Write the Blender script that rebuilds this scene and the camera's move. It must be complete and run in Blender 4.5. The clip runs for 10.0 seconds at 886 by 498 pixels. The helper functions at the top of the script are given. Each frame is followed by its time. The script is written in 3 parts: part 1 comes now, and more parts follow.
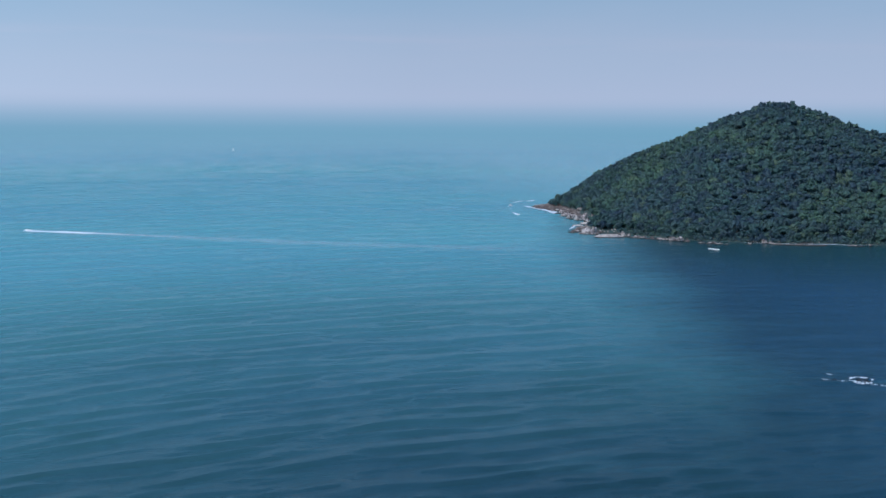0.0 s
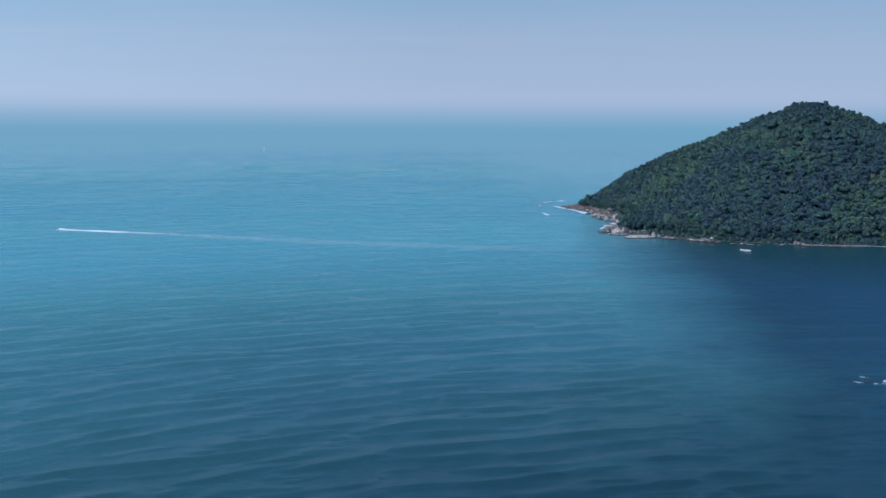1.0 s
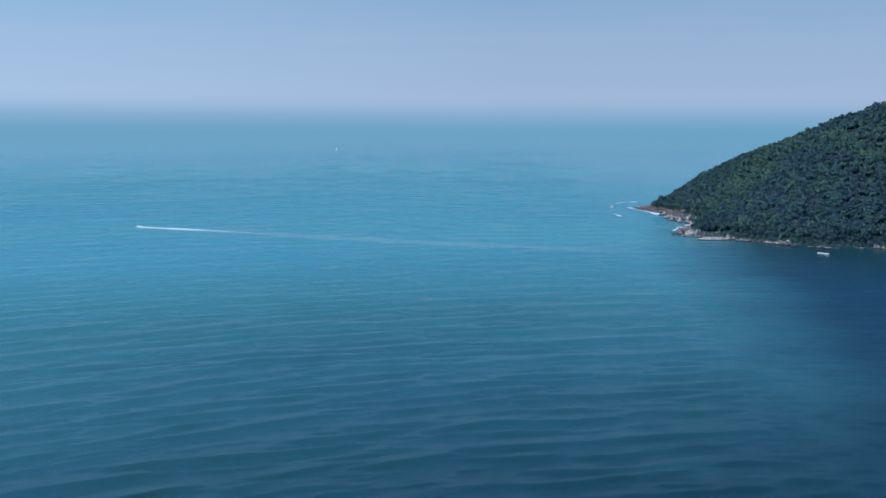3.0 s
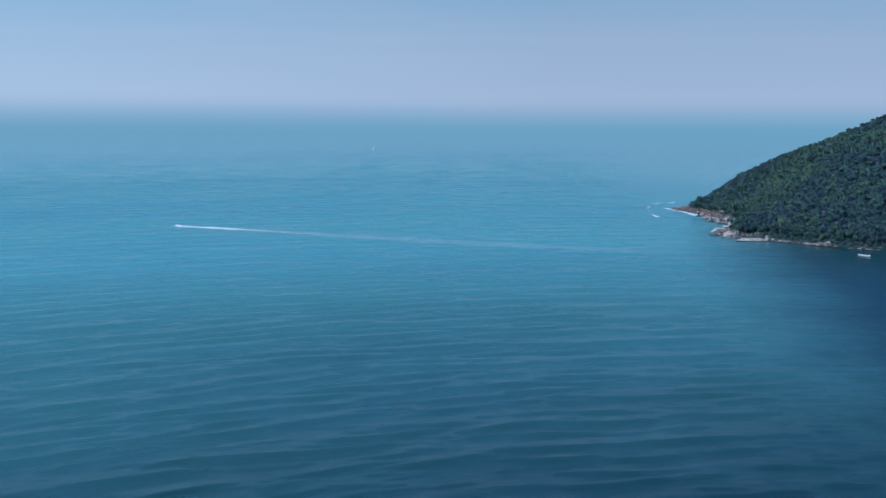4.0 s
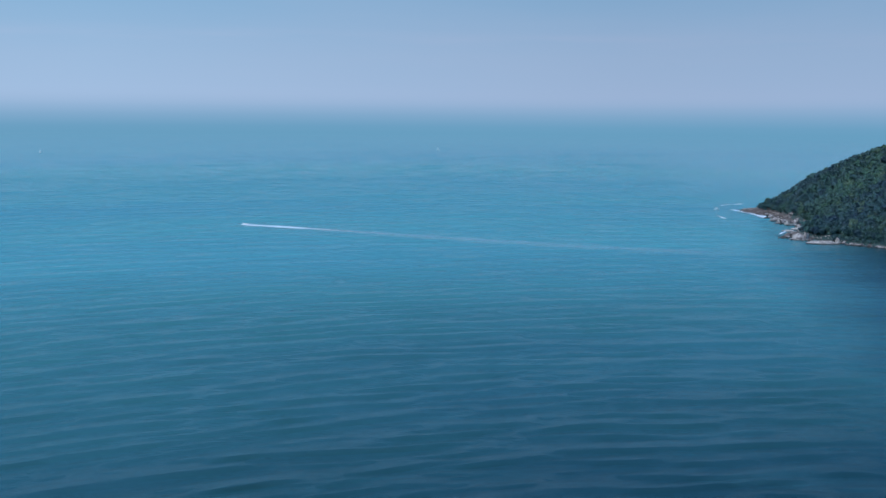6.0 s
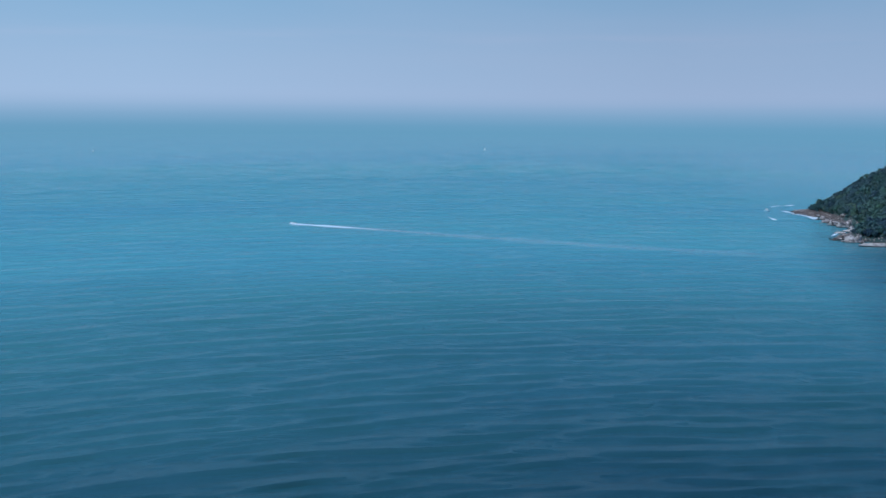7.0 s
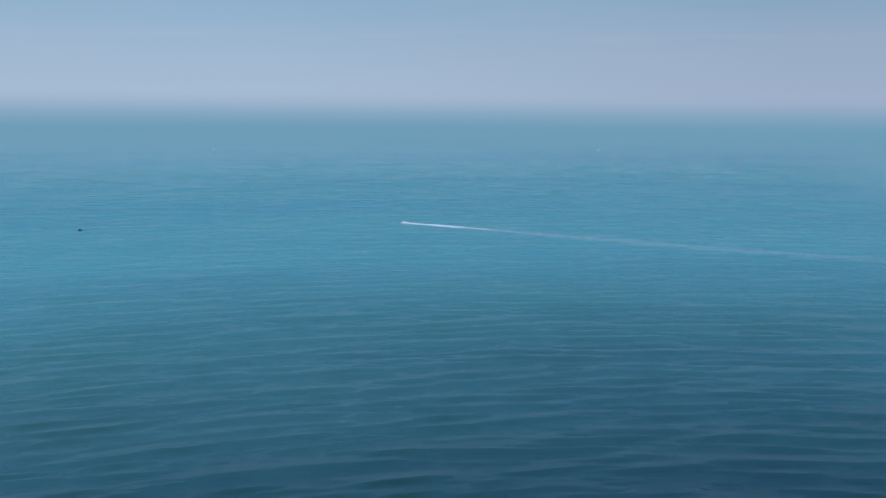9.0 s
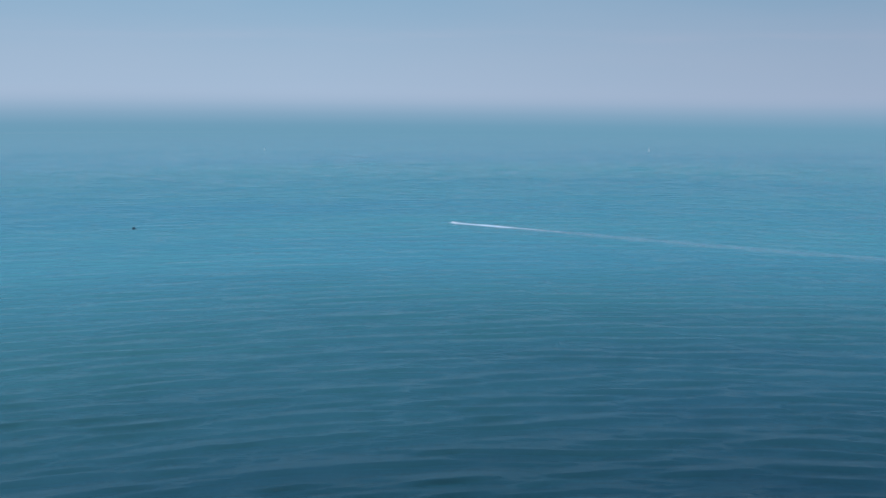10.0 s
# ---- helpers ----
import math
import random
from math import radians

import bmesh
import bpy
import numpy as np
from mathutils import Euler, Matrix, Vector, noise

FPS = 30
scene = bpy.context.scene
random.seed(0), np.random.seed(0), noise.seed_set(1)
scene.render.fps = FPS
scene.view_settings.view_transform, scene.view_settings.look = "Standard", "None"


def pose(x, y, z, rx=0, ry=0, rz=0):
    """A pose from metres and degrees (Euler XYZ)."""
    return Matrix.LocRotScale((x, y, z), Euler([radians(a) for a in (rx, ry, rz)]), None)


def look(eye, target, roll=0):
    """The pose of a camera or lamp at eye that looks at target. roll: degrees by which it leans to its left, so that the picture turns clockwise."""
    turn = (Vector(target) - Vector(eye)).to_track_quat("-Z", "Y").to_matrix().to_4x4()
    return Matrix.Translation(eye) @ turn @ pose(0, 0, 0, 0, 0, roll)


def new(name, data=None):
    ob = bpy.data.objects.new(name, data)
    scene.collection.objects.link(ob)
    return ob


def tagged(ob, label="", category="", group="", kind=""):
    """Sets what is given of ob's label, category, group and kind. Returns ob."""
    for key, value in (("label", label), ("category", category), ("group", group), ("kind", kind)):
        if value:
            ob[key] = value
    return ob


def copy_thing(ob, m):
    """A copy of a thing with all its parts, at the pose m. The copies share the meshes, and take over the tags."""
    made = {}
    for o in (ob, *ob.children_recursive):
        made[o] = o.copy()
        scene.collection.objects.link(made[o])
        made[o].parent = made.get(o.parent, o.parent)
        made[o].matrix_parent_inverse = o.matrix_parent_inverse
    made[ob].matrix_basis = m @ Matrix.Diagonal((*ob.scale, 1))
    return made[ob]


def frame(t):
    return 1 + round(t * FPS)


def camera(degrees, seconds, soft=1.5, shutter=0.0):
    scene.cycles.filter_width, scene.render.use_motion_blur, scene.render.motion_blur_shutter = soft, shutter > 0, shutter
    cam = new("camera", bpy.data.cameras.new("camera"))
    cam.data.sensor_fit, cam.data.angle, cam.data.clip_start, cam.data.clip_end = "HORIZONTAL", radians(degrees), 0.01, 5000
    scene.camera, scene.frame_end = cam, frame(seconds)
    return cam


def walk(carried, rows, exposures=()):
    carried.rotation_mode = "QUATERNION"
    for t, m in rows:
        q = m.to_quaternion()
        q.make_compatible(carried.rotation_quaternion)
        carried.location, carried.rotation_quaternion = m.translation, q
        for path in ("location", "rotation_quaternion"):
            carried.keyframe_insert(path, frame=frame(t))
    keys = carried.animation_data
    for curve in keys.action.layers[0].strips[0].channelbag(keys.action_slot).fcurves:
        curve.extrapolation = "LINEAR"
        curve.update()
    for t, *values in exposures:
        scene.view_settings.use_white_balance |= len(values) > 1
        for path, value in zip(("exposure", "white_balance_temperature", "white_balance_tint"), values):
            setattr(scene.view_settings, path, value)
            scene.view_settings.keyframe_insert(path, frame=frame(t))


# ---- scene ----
import collections

cam = camera(45.0, 10.0)
# the camera hangs still over the sea and turns: seconds, degrees to the left
HEIGHT, PITCH, LEAN = 120.0, -7.62, 0.075
ROWS = [
    (0, 3.04), (0.5, 3.82), (1, 4.63), (1.5, 5.55), (2, 6.53), (2.5, 7.47),
    (4, 10.39), (4.5, 11.28), (5, 12.11), (5.5, 12.93),
    (7, 16.33), (7.5, 18.05), (8, 19.59), (8.5, 20.99), (9, 22.33), (9.5, 23.65), (10, 24.96),
]
EXPOSURES = [(0, -0.03, 5850, 13), (1, -0.05, 5680, 11), (2.5, -0.08, 5500, 8.5), (5, -0.15, 5450, 8), (8.25, -0.22, 5330, 7.5), (8.5, -0.22, 5920, 9.5), (10, -0.22, 5850, 8.5)]
walk(cam, [(t, pose(0, 0, HEIGHT, 90 + PITCH, 0, turn) @ pose(0, 0, 0, 0, 0, LEAN)) for t, turn in ROWS], EXPOSURES)

# ---- world and sun ----
SUN_AZ, SUN_EL = -128.0, 48.0          # degrees clockwise from +y, and above the horizon
world = bpy.data.worlds.new("hazy_sky")
scene.world = world
world.use_nodes = True


class Nodes:
    """Short hand for node trees."""

    def __init__(self, tree):
        self.tree = tree
        tree.nodes.clear()

    def add(self, kind, **values):
        n = self.tree.nodes.new(kind)
        for k, v in values.items():
            n.inputs[k].default_value = v
        return n

    def link(self, a, b):
        self.tree.links.new(a, b)

    def put(self, value, socket):
        if isinstance(value, bpy.types.NodeSocket):
            self.link(value, socket)
        else:
            socket.default_value = value

    def math(self, op, a, b=0.0, clamp=False):
        n = self.tree.nodes.new("ShaderNodeMath")
        n.operation, n.use_clamp = op, clamp
        self.put(a, n.inputs[0])
        self.put(b, n.inputs[1])
        return n.outputs[0]

    def ramp(self, fac, stops, interpolation="LINEAR"):
        n = self.tree.nodes.new("ShaderNodeValToRGB")
        n.color_ramp.interpolation = interpolation
        e = n.color_ramp.elements
        while len(e) < len(stops):
            e.new(0.5)
        for el, (p, c) in zip(e, stops):
            el.position = p
            el.color = (*c, 1) if not isinstance(c, float) else (c, c, c, 1)
        self.put(fac, n.inputs[0])
        return n.outputs[0]

    def noise(self, vector, scale, detail=4.0, rough=0.55):
        n = self.add("ShaderNodeTexNoise", Scale=scale, Detail=detail, Roughness=rough)
        self.put(vector, n.inputs["Vector"])
        return n.outputs["Fac"]

    def mix(self, fac, a, b):
        n = self.tree.nodes.new("ShaderNodeMix")
        n.data_type = "RGBA"
        for v, key in ((fac, 0), (a, 6), (b, 7)):
            if isinstance(v, tuple):
                v = (*v, 1)[:4]
            self.put(v, n.inputs[key])
        return n.outputs[2]

    def scaled(self, vector, sx, sy, sz, rz=0.0):
        n = self.tree.nodes.new("ShaderNodeMapping")
        n.inputs["Scale"].default_value = (sx, sy, sz)
        n.inputs["Rotation"].default_value = (0, 0, radians(rz))
        self.link(vector, n.inputs["Vector"])
        return n.outputs[0]

    def bump(self, height, strength, distance, normal=None):
        n = self.add("ShaderNodeBump", Strength=strength, Distance=distance)
        self.put(height, n.inputs["Height"])
        if normal is not None:
            self.put(normal, n.inputs["Normal"])
        return n.outputs[0]


w = Nodes(world.node_tree)
sky = w.add("ShaderNodeTexSky")
sky.sky_type, sky.sun_disc, sky.sun_elevation, sky.sun_rotation = "NISHITA", False, radians(SUN_EL), radians(SUN_AZ)
sky.altitude, sky.air_density, sky.dust_density, sky.ozone_density = 120.0, 1.0, 1.6, 2.0
coords = w.add("ShaderNodeTexCoord").outputs["Generated"]
split = w.add("ShaderNodeSeparateXYZ")
w.link(coords, split.inputs[0])
up = w.math("MULTIPLY", split.outputs["Z"], 1.15)
blue = w.tree.nodes.new("ShaderNodeVectorMath")
blue.operation = "MULTIPLY"
w.link(sky.outputs[0], blue.inputs[0])
blue.inputs[1].default_value = (0.12, 0.14, 0.15)
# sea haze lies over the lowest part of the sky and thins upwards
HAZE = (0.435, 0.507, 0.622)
haze = w.ramp(up, [(0.0, HAZE), (0.05, (0.394, 0.482, 0.595)), (0.115, (0.30, 0.434, 0.56)), (0.15, (0.23, 0.38, 0.51)), (0.21, (0.15, 0.325, 0.47)), (0.36, (0.055, 0.21, 0.39)), (0.7, (0.05, 0.175, 0.36))])
low = w.mix(w.ramp(up, [(0.15, 1.0), (0.7, 0.0)]), blue.outputs[0], haze)
# one thin veil of high cloud
band = w.math("SUBTRACT", up, w.math("ADD", w.math("MULTIPLY", split.outputs["X"], -0.015), 0.066))
band = w.math("MULTIPLY", band, 150.0)
band = w.math("POWER", 2.718, w.math("MULTIPLY", w.math("MULTIPLY", band, band), -1.0))
veil = w.noise(w.scaled(coords, 5.0, 5.0, 70.0), 1.0, 5.0)
veil = w.ramp(veil, [(0.42, 0.0), (0.72, 1.0)])
wide = w.noise(w.scaled(coords, 3.0, 3.0, 16.0), 1.3, 4.0)
wide = w.math("MULTIPLY", w.ramp(wide, [(0.35, 0.0), (0.75, 1.0)]), 0.16)
veil = w.math("ADD", w.math("MULTIPLY", w.math("MULTIPLY", veil, band), 0.30), wide)
final = w.mix(veil, low, (0.48, 0.50, 0.60))
# the haze shines brighter towards the sun's side in the west
west = w.math("DIVIDE", w.math("SUBTRACT", -0.08, split.outputs["X"]), 0.45, True)
shine = w.tree.nodes.new("ShaderNodeVectorMath")
shine.operation = "MULTIPLY"
w.link(final, shine.inputs[0])
w.link(w.mix(west, (1.0, 1.0, 1.0), (1.12, 1.15, 1.13)), shine.inputs[1])
final = shine.outputs[0]
back = w.add("ShaderNodeBackground", Strength=1.0)
w.link(final, back.inputs["Color"])
w.link(back.outputs[0], w.add("ShaderNodeOutputWorld").inputs[0])

sun = new("sun", bpy.data.lights.new("sun", "SUN"))
sun.data.energy, sun.data.angle, sun.data.color = 2.3, radians(0.6), (1.0, 0.95, 0.87)
sun_from = Vector((math.sin(radians(SUN_AZ)) * math.cos(radians(SUN_EL)), math.cos(radians(SUN_AZ)) * math.cos(radians(SUN_EL)), math.sin(radians(SUN_EL))))
sun.matrix_world = look(sun_from * 500, (0, 0, 0))


# ---- materials ----
def material(name):
    m = bpy.data.materials.new(name)
    m.use_nodes = True
    return m, Nodes(m.node_tree)


def finish(n, shader):
    n.link(shader, n.add("ShaderNodeOutputMaterial").inputs[0])


def principled(n, colour, rough=0.6, normal=None, **values):
    p = n.add("ShaderNodeBsdfPrincipled", **values)
    n.put((*colour, 1) if isinstance(colour, tuple) else colour, p.inputs["Base Color"])
    n.put(rough, p.inputs["Roughness"])
    if normal is not None:
        n.put(normal, p.inputs["Normal"])
    return p.outputs[0]


def position(n):
    return n.add("ShaderNodeNewGeometry").outputs["Position"]


def simple(name, colour, rough=0.5, grain=0.15, scale=3.0, **values):
    m, n = material(name)
    obj = n.add("ShaderNodeTexCoord").outputs["Object"]
    f = n.noise(obj, scale, 5.0)
    c = n.mix(f, tuple(v * (1 - grain) for v in colour), tuple(min(1.0, v * (1 + grain)) for v in colour))
    finish(n, principled(n, c, rough, n.bump(n.noise(obj, scale * 6), 0.2, 0.02), **values))
    return m


SWELL = (250.0, -230.0)      # the swell runs in wide rings about this place, bent round the land behind


def sea_water():
    m, n = material("sea_water")
    p = position(n)
    xyz = n.add("ShaderNodeSeparateXYZ")
    n.link(p, xyz.inputs[0])
    x, y = xyz.outputs["X"], xyz.outputs["Y"]

    def length(ax, cx, ay, cy):
        u, v = n.math("MULTIPLY", n.math("SUBTRACT", x, cx), ax), n.math("MULTIPLY", n.math("SUBTRACT", y, cy), ay)
        return n.math("SQRT", n.math("ADD", n.math("MULTIPLY", u, u), n.math("MULTIPLY", v, v)))

    curl = n.add("ShaderNodeCombineXYZ")
    n.link(n.math("MULTIPLY", n.math("ARCTAN2", n.math("SUBTRACT", x, SWELL[0]), n.math("SUBTRACT", y, SWELL[1])), 800.0), curl.inputs[0])
    n.link(length(1.0, SWELL[0], 1.0, SWELL[1]), curl.inputs[1])
    turned = curl.outputs[0]           # metres along the crests, metres across them
    # dark bay water turns turquoise offshore, sky reflection painted in, each in greener and bluer patches
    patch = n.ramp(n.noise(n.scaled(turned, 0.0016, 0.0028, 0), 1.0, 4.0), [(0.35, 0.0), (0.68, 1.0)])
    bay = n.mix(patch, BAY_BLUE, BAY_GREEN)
    paled_sea = n.mix(patch, FAR_PALE_BLUE, FAR_PALE_GREEN)
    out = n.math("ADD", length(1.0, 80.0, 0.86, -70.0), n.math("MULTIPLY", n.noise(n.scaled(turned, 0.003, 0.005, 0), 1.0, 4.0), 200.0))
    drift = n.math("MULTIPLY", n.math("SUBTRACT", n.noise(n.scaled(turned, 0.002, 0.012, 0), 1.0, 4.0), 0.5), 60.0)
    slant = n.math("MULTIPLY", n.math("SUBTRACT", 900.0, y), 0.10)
    inside = n.math("MAXIMUM", n.math("SUBTRACT", n.math("ADD", x, n.math("SUBTRACT", drift, slant)), 30.0), 0.0)      # the hill's reflection, painted dark into the water
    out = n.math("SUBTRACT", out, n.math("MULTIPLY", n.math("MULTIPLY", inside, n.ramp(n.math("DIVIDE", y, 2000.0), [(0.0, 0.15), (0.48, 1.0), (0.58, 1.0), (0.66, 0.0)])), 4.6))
    # the painted reflection is blue out in the bay, greener under the shore
    deep = n.mix(n.ramp(n.math("DIVIDE", y, 1000.0), [(0.72, 0.0), (0.94, 1.0)]), HILL_MIRROR_BLUE, HILL_MIRROR_GREEN)
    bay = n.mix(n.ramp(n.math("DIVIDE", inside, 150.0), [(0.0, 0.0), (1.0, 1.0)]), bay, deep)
    c = n.mix(n.ramp(n.math("DIVIDE", out, 2000.0), [(0.22, 0.0), (0.48, 1.0)]), bay, paled_sea)
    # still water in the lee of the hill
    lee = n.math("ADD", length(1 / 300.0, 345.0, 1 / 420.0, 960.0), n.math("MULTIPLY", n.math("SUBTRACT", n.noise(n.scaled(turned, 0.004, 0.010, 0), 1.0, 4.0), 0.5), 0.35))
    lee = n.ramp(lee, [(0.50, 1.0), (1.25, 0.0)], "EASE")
    streaks = n.noise(n.scaled(turned, 0.0045, 0.030, 0), 1.0, 6.0, 0.65)
    streaks = n.math("MULTIPLY", n.ramp(streaks, [(0.60, 0.0), (0.74, 1.0)]), n.math("SUBTRACT", 0.2, n.math("MULTIPLY", lee, 0.19)))
    c = n.mix(streaks, c, (0.12, 0.30, 0.35))
    # ripples at four sizes, long across the wind
    r1 = n.noise(n.scaled(turned, 0.030, 0.085, 0), 1.0, 3.0)
    r2 = n.noise(n.scaled(turned, 0.20, 0.52, 0), 1.0, 5.0, 0.66)
    r3 = n.noise(n.scaled(turned, 0.9, 2.2, 0), 1.0, 3.0)
    slick = n.noise(n.scaled(turned, 0.0022, 0.014, 0), 1.0, 5.0, 0.6)
    calm = n.ramp(slick, [(0.56, 0.0), (0.70, 1.0)])
    chop = n.noise(n.scaled(turned, 0.085, 0.26, 0), 1.0, 3.0, 0.6)
    h = n.math("ADD", n.math("MULTIPLY", r1, 0.45), n.math("ADD", n.math("MULTIPLY", r2, 0.6), n.math("MULTIPLY", r3, 0.25)))
    h = n.math("ADD", h, n.math("MULTIPLY", chop, 0.32))
    strength = n.math("MULTIPLY", n.math("SUBTRACT", 1.0, n.math("MULTIPLY", calm, 0.25)), n.math("SUBTRACT", 1.0, n.math("MULTIPLY", lee, 0.8)))
    normal = n.bump(h, 1.0, 1.0)
    n.put(strength, normal.node.inputs["Strength"])
    rough = n.math("SUBTRACT", n.math("SUBTRACT", 0.14, n.math("MULTIPLY", calm, 0.03)), n.math("MULTIPLY", lee, -0.07))
    # the base colour, painted reflection included, is lit flat; ripples bend only the sky's reflection
    flat = n.add("ShaderNodeCombineXYZ", Z=1.0).outputs[0]
    shader = principled(n, c, 0.6, flat, **{"Specular IOR Level": 0.0, "Coat Weight": 1.0, "Coat IOR": 1.333})
    n.put(rough, shader.node.inputs["Coat Roughness"])
    n.put(normal, shader.node.inputs["Coat Normal"])
    finish(n, shader)
    return m


def foam(name, density, scale=0.6, broken=1.0):
    """Broken white water; the Foam attribute is the thickness."""
    m, n = material(name)
    p = position(n)
    att = n.add("ShaderNodeAttribute")
    att.attribute_name = "foam"
    att = att.outputs["Fac"]
    f = n.noise(n.scaled(p, 1.0, 1.0, 1.0), scale, 6.0, 0.65)
    f = n.math("ADD", n.math("MULTIPLY", n.math("SUBTRACT", f, 0.5), broken), n.math("MULTIPLY", att, density))
    a = n.ramp(f, [(0.12 * broken, 0.0), (0.62, 1.0)])
    white = principled(n, n.mix(n.noise(p, 1.7), (0.58, 0.69, 0.77), (0.78, 0.85, 0.90)), 0.75)
    clear = n.add("ShaderNodeBsdfTransparent").outputs[0]
    mixed = n.add("ShaderNodeMixShader")
    n.link(a, mixed.inputs[0])
    n.link(clear, mixed.inputs[1])
    n.link(white, mixed.inputs[2])
    finish(n, mixed.outputs[0])
    return m


# a glowing, partly clear ring paints haze over the far sea
def glowing_haze():
    m, n = material("far_sea_haze_glow")
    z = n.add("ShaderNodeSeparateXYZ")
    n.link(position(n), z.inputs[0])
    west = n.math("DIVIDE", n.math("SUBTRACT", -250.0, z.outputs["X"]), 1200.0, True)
    k = n.math("DIVIDE", z.outputs["Z"], n.math("ADD", 146.0, n.math("MULTIPLY", west, 14.0)))       # the painted haze reaches higher in the west
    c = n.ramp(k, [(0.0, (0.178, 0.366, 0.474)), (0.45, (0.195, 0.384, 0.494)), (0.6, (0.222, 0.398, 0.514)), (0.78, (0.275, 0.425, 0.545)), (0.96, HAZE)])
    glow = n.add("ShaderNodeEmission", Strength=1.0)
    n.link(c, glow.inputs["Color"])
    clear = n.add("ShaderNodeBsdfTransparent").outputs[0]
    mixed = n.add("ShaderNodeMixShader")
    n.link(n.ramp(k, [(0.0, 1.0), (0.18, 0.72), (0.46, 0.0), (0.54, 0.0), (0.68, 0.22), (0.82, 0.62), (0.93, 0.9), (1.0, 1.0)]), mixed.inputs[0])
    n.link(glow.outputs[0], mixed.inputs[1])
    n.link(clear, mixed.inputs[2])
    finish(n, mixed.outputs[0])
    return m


def foliage(name, dark, light, warm):
    m, n = material(name)
    p = position(n)
    isl = n.add("ShaderNodeNewGeometry").outputs["Random Per Island"]
    tone = n.add("ShaderNodeAttribute")
    tone.attribute_name = "tone"
    tree = n.math("FRACT", n.math("ADD", tone.outputs["Fac"], n.add("ShaderNodeObjectInfo").outputs["Random"]))
    kindred = n.noise(p, 0.06, 3.0)
    mixed = n.math("ADD", n.math("MULTIPLY", tree, 0.45), n.math("MULTIPLY", n.ramp(kindred, [(0.3, 0.0), (0.7, 1.0)]), 0.55))
    broad = n.noise(p, 0.016, 3.0)
    c = n.mix(n.ramp(mixed, [(0.2, 0.0), (0.85, 1.0)]), dark, light)
    xyz = n.add("ShaderNodeSeparateXYZ")
    n.link(p, xyz.inputs[0])
    sunlit_spur = n.math("SUBTRACT", n.math("ADD", xyz.outputs["Y"], n.math("MULTIPLY", xyz.outputs["X"], -0.9)), 1035.0)       # sunlight on the western spur, painted into the leaf colour
    sunlit_spur = n.math("MULTIPLY", n.ramp(n.math("DIVIDE", n.math("ABSOLUTE", sunlit_spur), 70.0), [(0.2, 1.0), (1.0, 0.0)], "EASE"), n.ramp(n.math("DIVIDE", xyz.outputs["X"], 300.0), [(0.5, 1.0), (0.85, 0.0)]))
    warmer = n.math("ADD", n.math("MULTIPLY", n.ramp(broad, [(0.45, 0.0), (0.65, 1.0)]), 0.5), n.math("MULTIPLY", sunlit_spur, 0.5), True)
    c = n.mix(n.math("MULTIPLY", warmer, n.ramp(tree, [(0.0, 0.4), (1.0, 1.0)])), c, warm)
    c = n.mix(n.math("MULTIPLY", n.ramp(tree, [(0.93, 0.0), (0.95, 1.0)]), 0.6), c, (0.110, 0.165, 0.085))       # a few pale crowns
    v = n.tree.nodes.new("ShaderNodeHueSaturation")
    n.link(c, v.inputs["Color"])
    n.link(n.math("ADD", 0.80, n.math("MULTIPLY", isl, 0.45)), v.inputs["Value"])
    leafy = n.bump(n.noise(p, 1.5, 4.0), 1.0, 0.8)
    # the blue sheen stands in for haze over the leaves
    finish(n, principled(n, v.outputs[0], 0.5, leafy, **{"Sheen Weight": 0.25, "Sheen Roughness": 0.5, "Sheen Tint": (0.40, 0.55, 1.0, 1)}))
    return m


def stone(name, a, b, crevice_stain, wet, rough=0.82):
    m, n = material(name)
    p = position(n)
    f = n.noise(p, 0.35, 6.0, 0.6)
    c = n.mix(n.ramp(f, [(0.38, 0.0), (0.60, 1.0)]), a, b)
    # random dark streaks paint stains and crevice shade into the stone
    streak = n.ramp(n.noise(n.scaled(p, 0.9, 0.9, 0.25), 1.0, 5.0), [(0.55, 0.0), (0.7, 1.0)])
    c = n.mix(n.math("MULTIPLY", streak, 0.65), c, crevice_stain)
    z = n.add("ShaderNodeSeparateXYZ")
    n.link(p, z.inputs[0])
    tide = n.math("ADD", z.outputs["Z"], n.math("MULTIPLY", n.noise(p, 0.8), 0.9))
    c = n.mix(n.ramp(n.math("DIVIDE", tide, 3.0), [(0.30, 1.0), (0.48, 0.0)]), c, wet)
    cracks = n.bump(n.noise(p, 0.9, 7.0, 0.65), 1.0, 0.8)
    finish(n, principled(n, c, rough, cracks))
    return m


def hill_ground():
    m, n = material("hill_ground")
    p = position(n)
    c = n.mix(n.noise(p, 0.4, 5.0), (0.026, 0.054, 0.060), (0.040, 0.080, 0.066))
    rock = n.mix(n.noise(p, 0.3, 6.0), (0.058, 0.046, 0.042), (0.15, 0.120, 0.110))
    z = n.add("ShaderNodeSeparateXYZ")
    n.link(p, z.inputs[0])
    point = n.math("MINIMUM", n.math("MAXIMUM", n.math("MULTIPLY", n.math("SUBTRACT", 100.0, z.outputs["X"]), 0.3), 0.0), 7.0)     # bare rock at the western point
    edge = n.math("SUBTRACT", n.math("ADD", z.outputs["Z"], n.math("MULTIPLY", n.noise(p, 0.07, 3.0), 5.0)), point)
    c = n.mix(n.ramp(n.math("DIVIDE", edge, 10.0), [(0.16, 0.0), (0.30, 1.0)]), rock, c)
    finish(n, principled(n, c, 0.9, n.bump(n.noise(p, 0.9, 6.0), 0.9, 0.6)))
    return m


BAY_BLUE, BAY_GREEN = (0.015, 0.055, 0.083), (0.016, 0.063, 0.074)
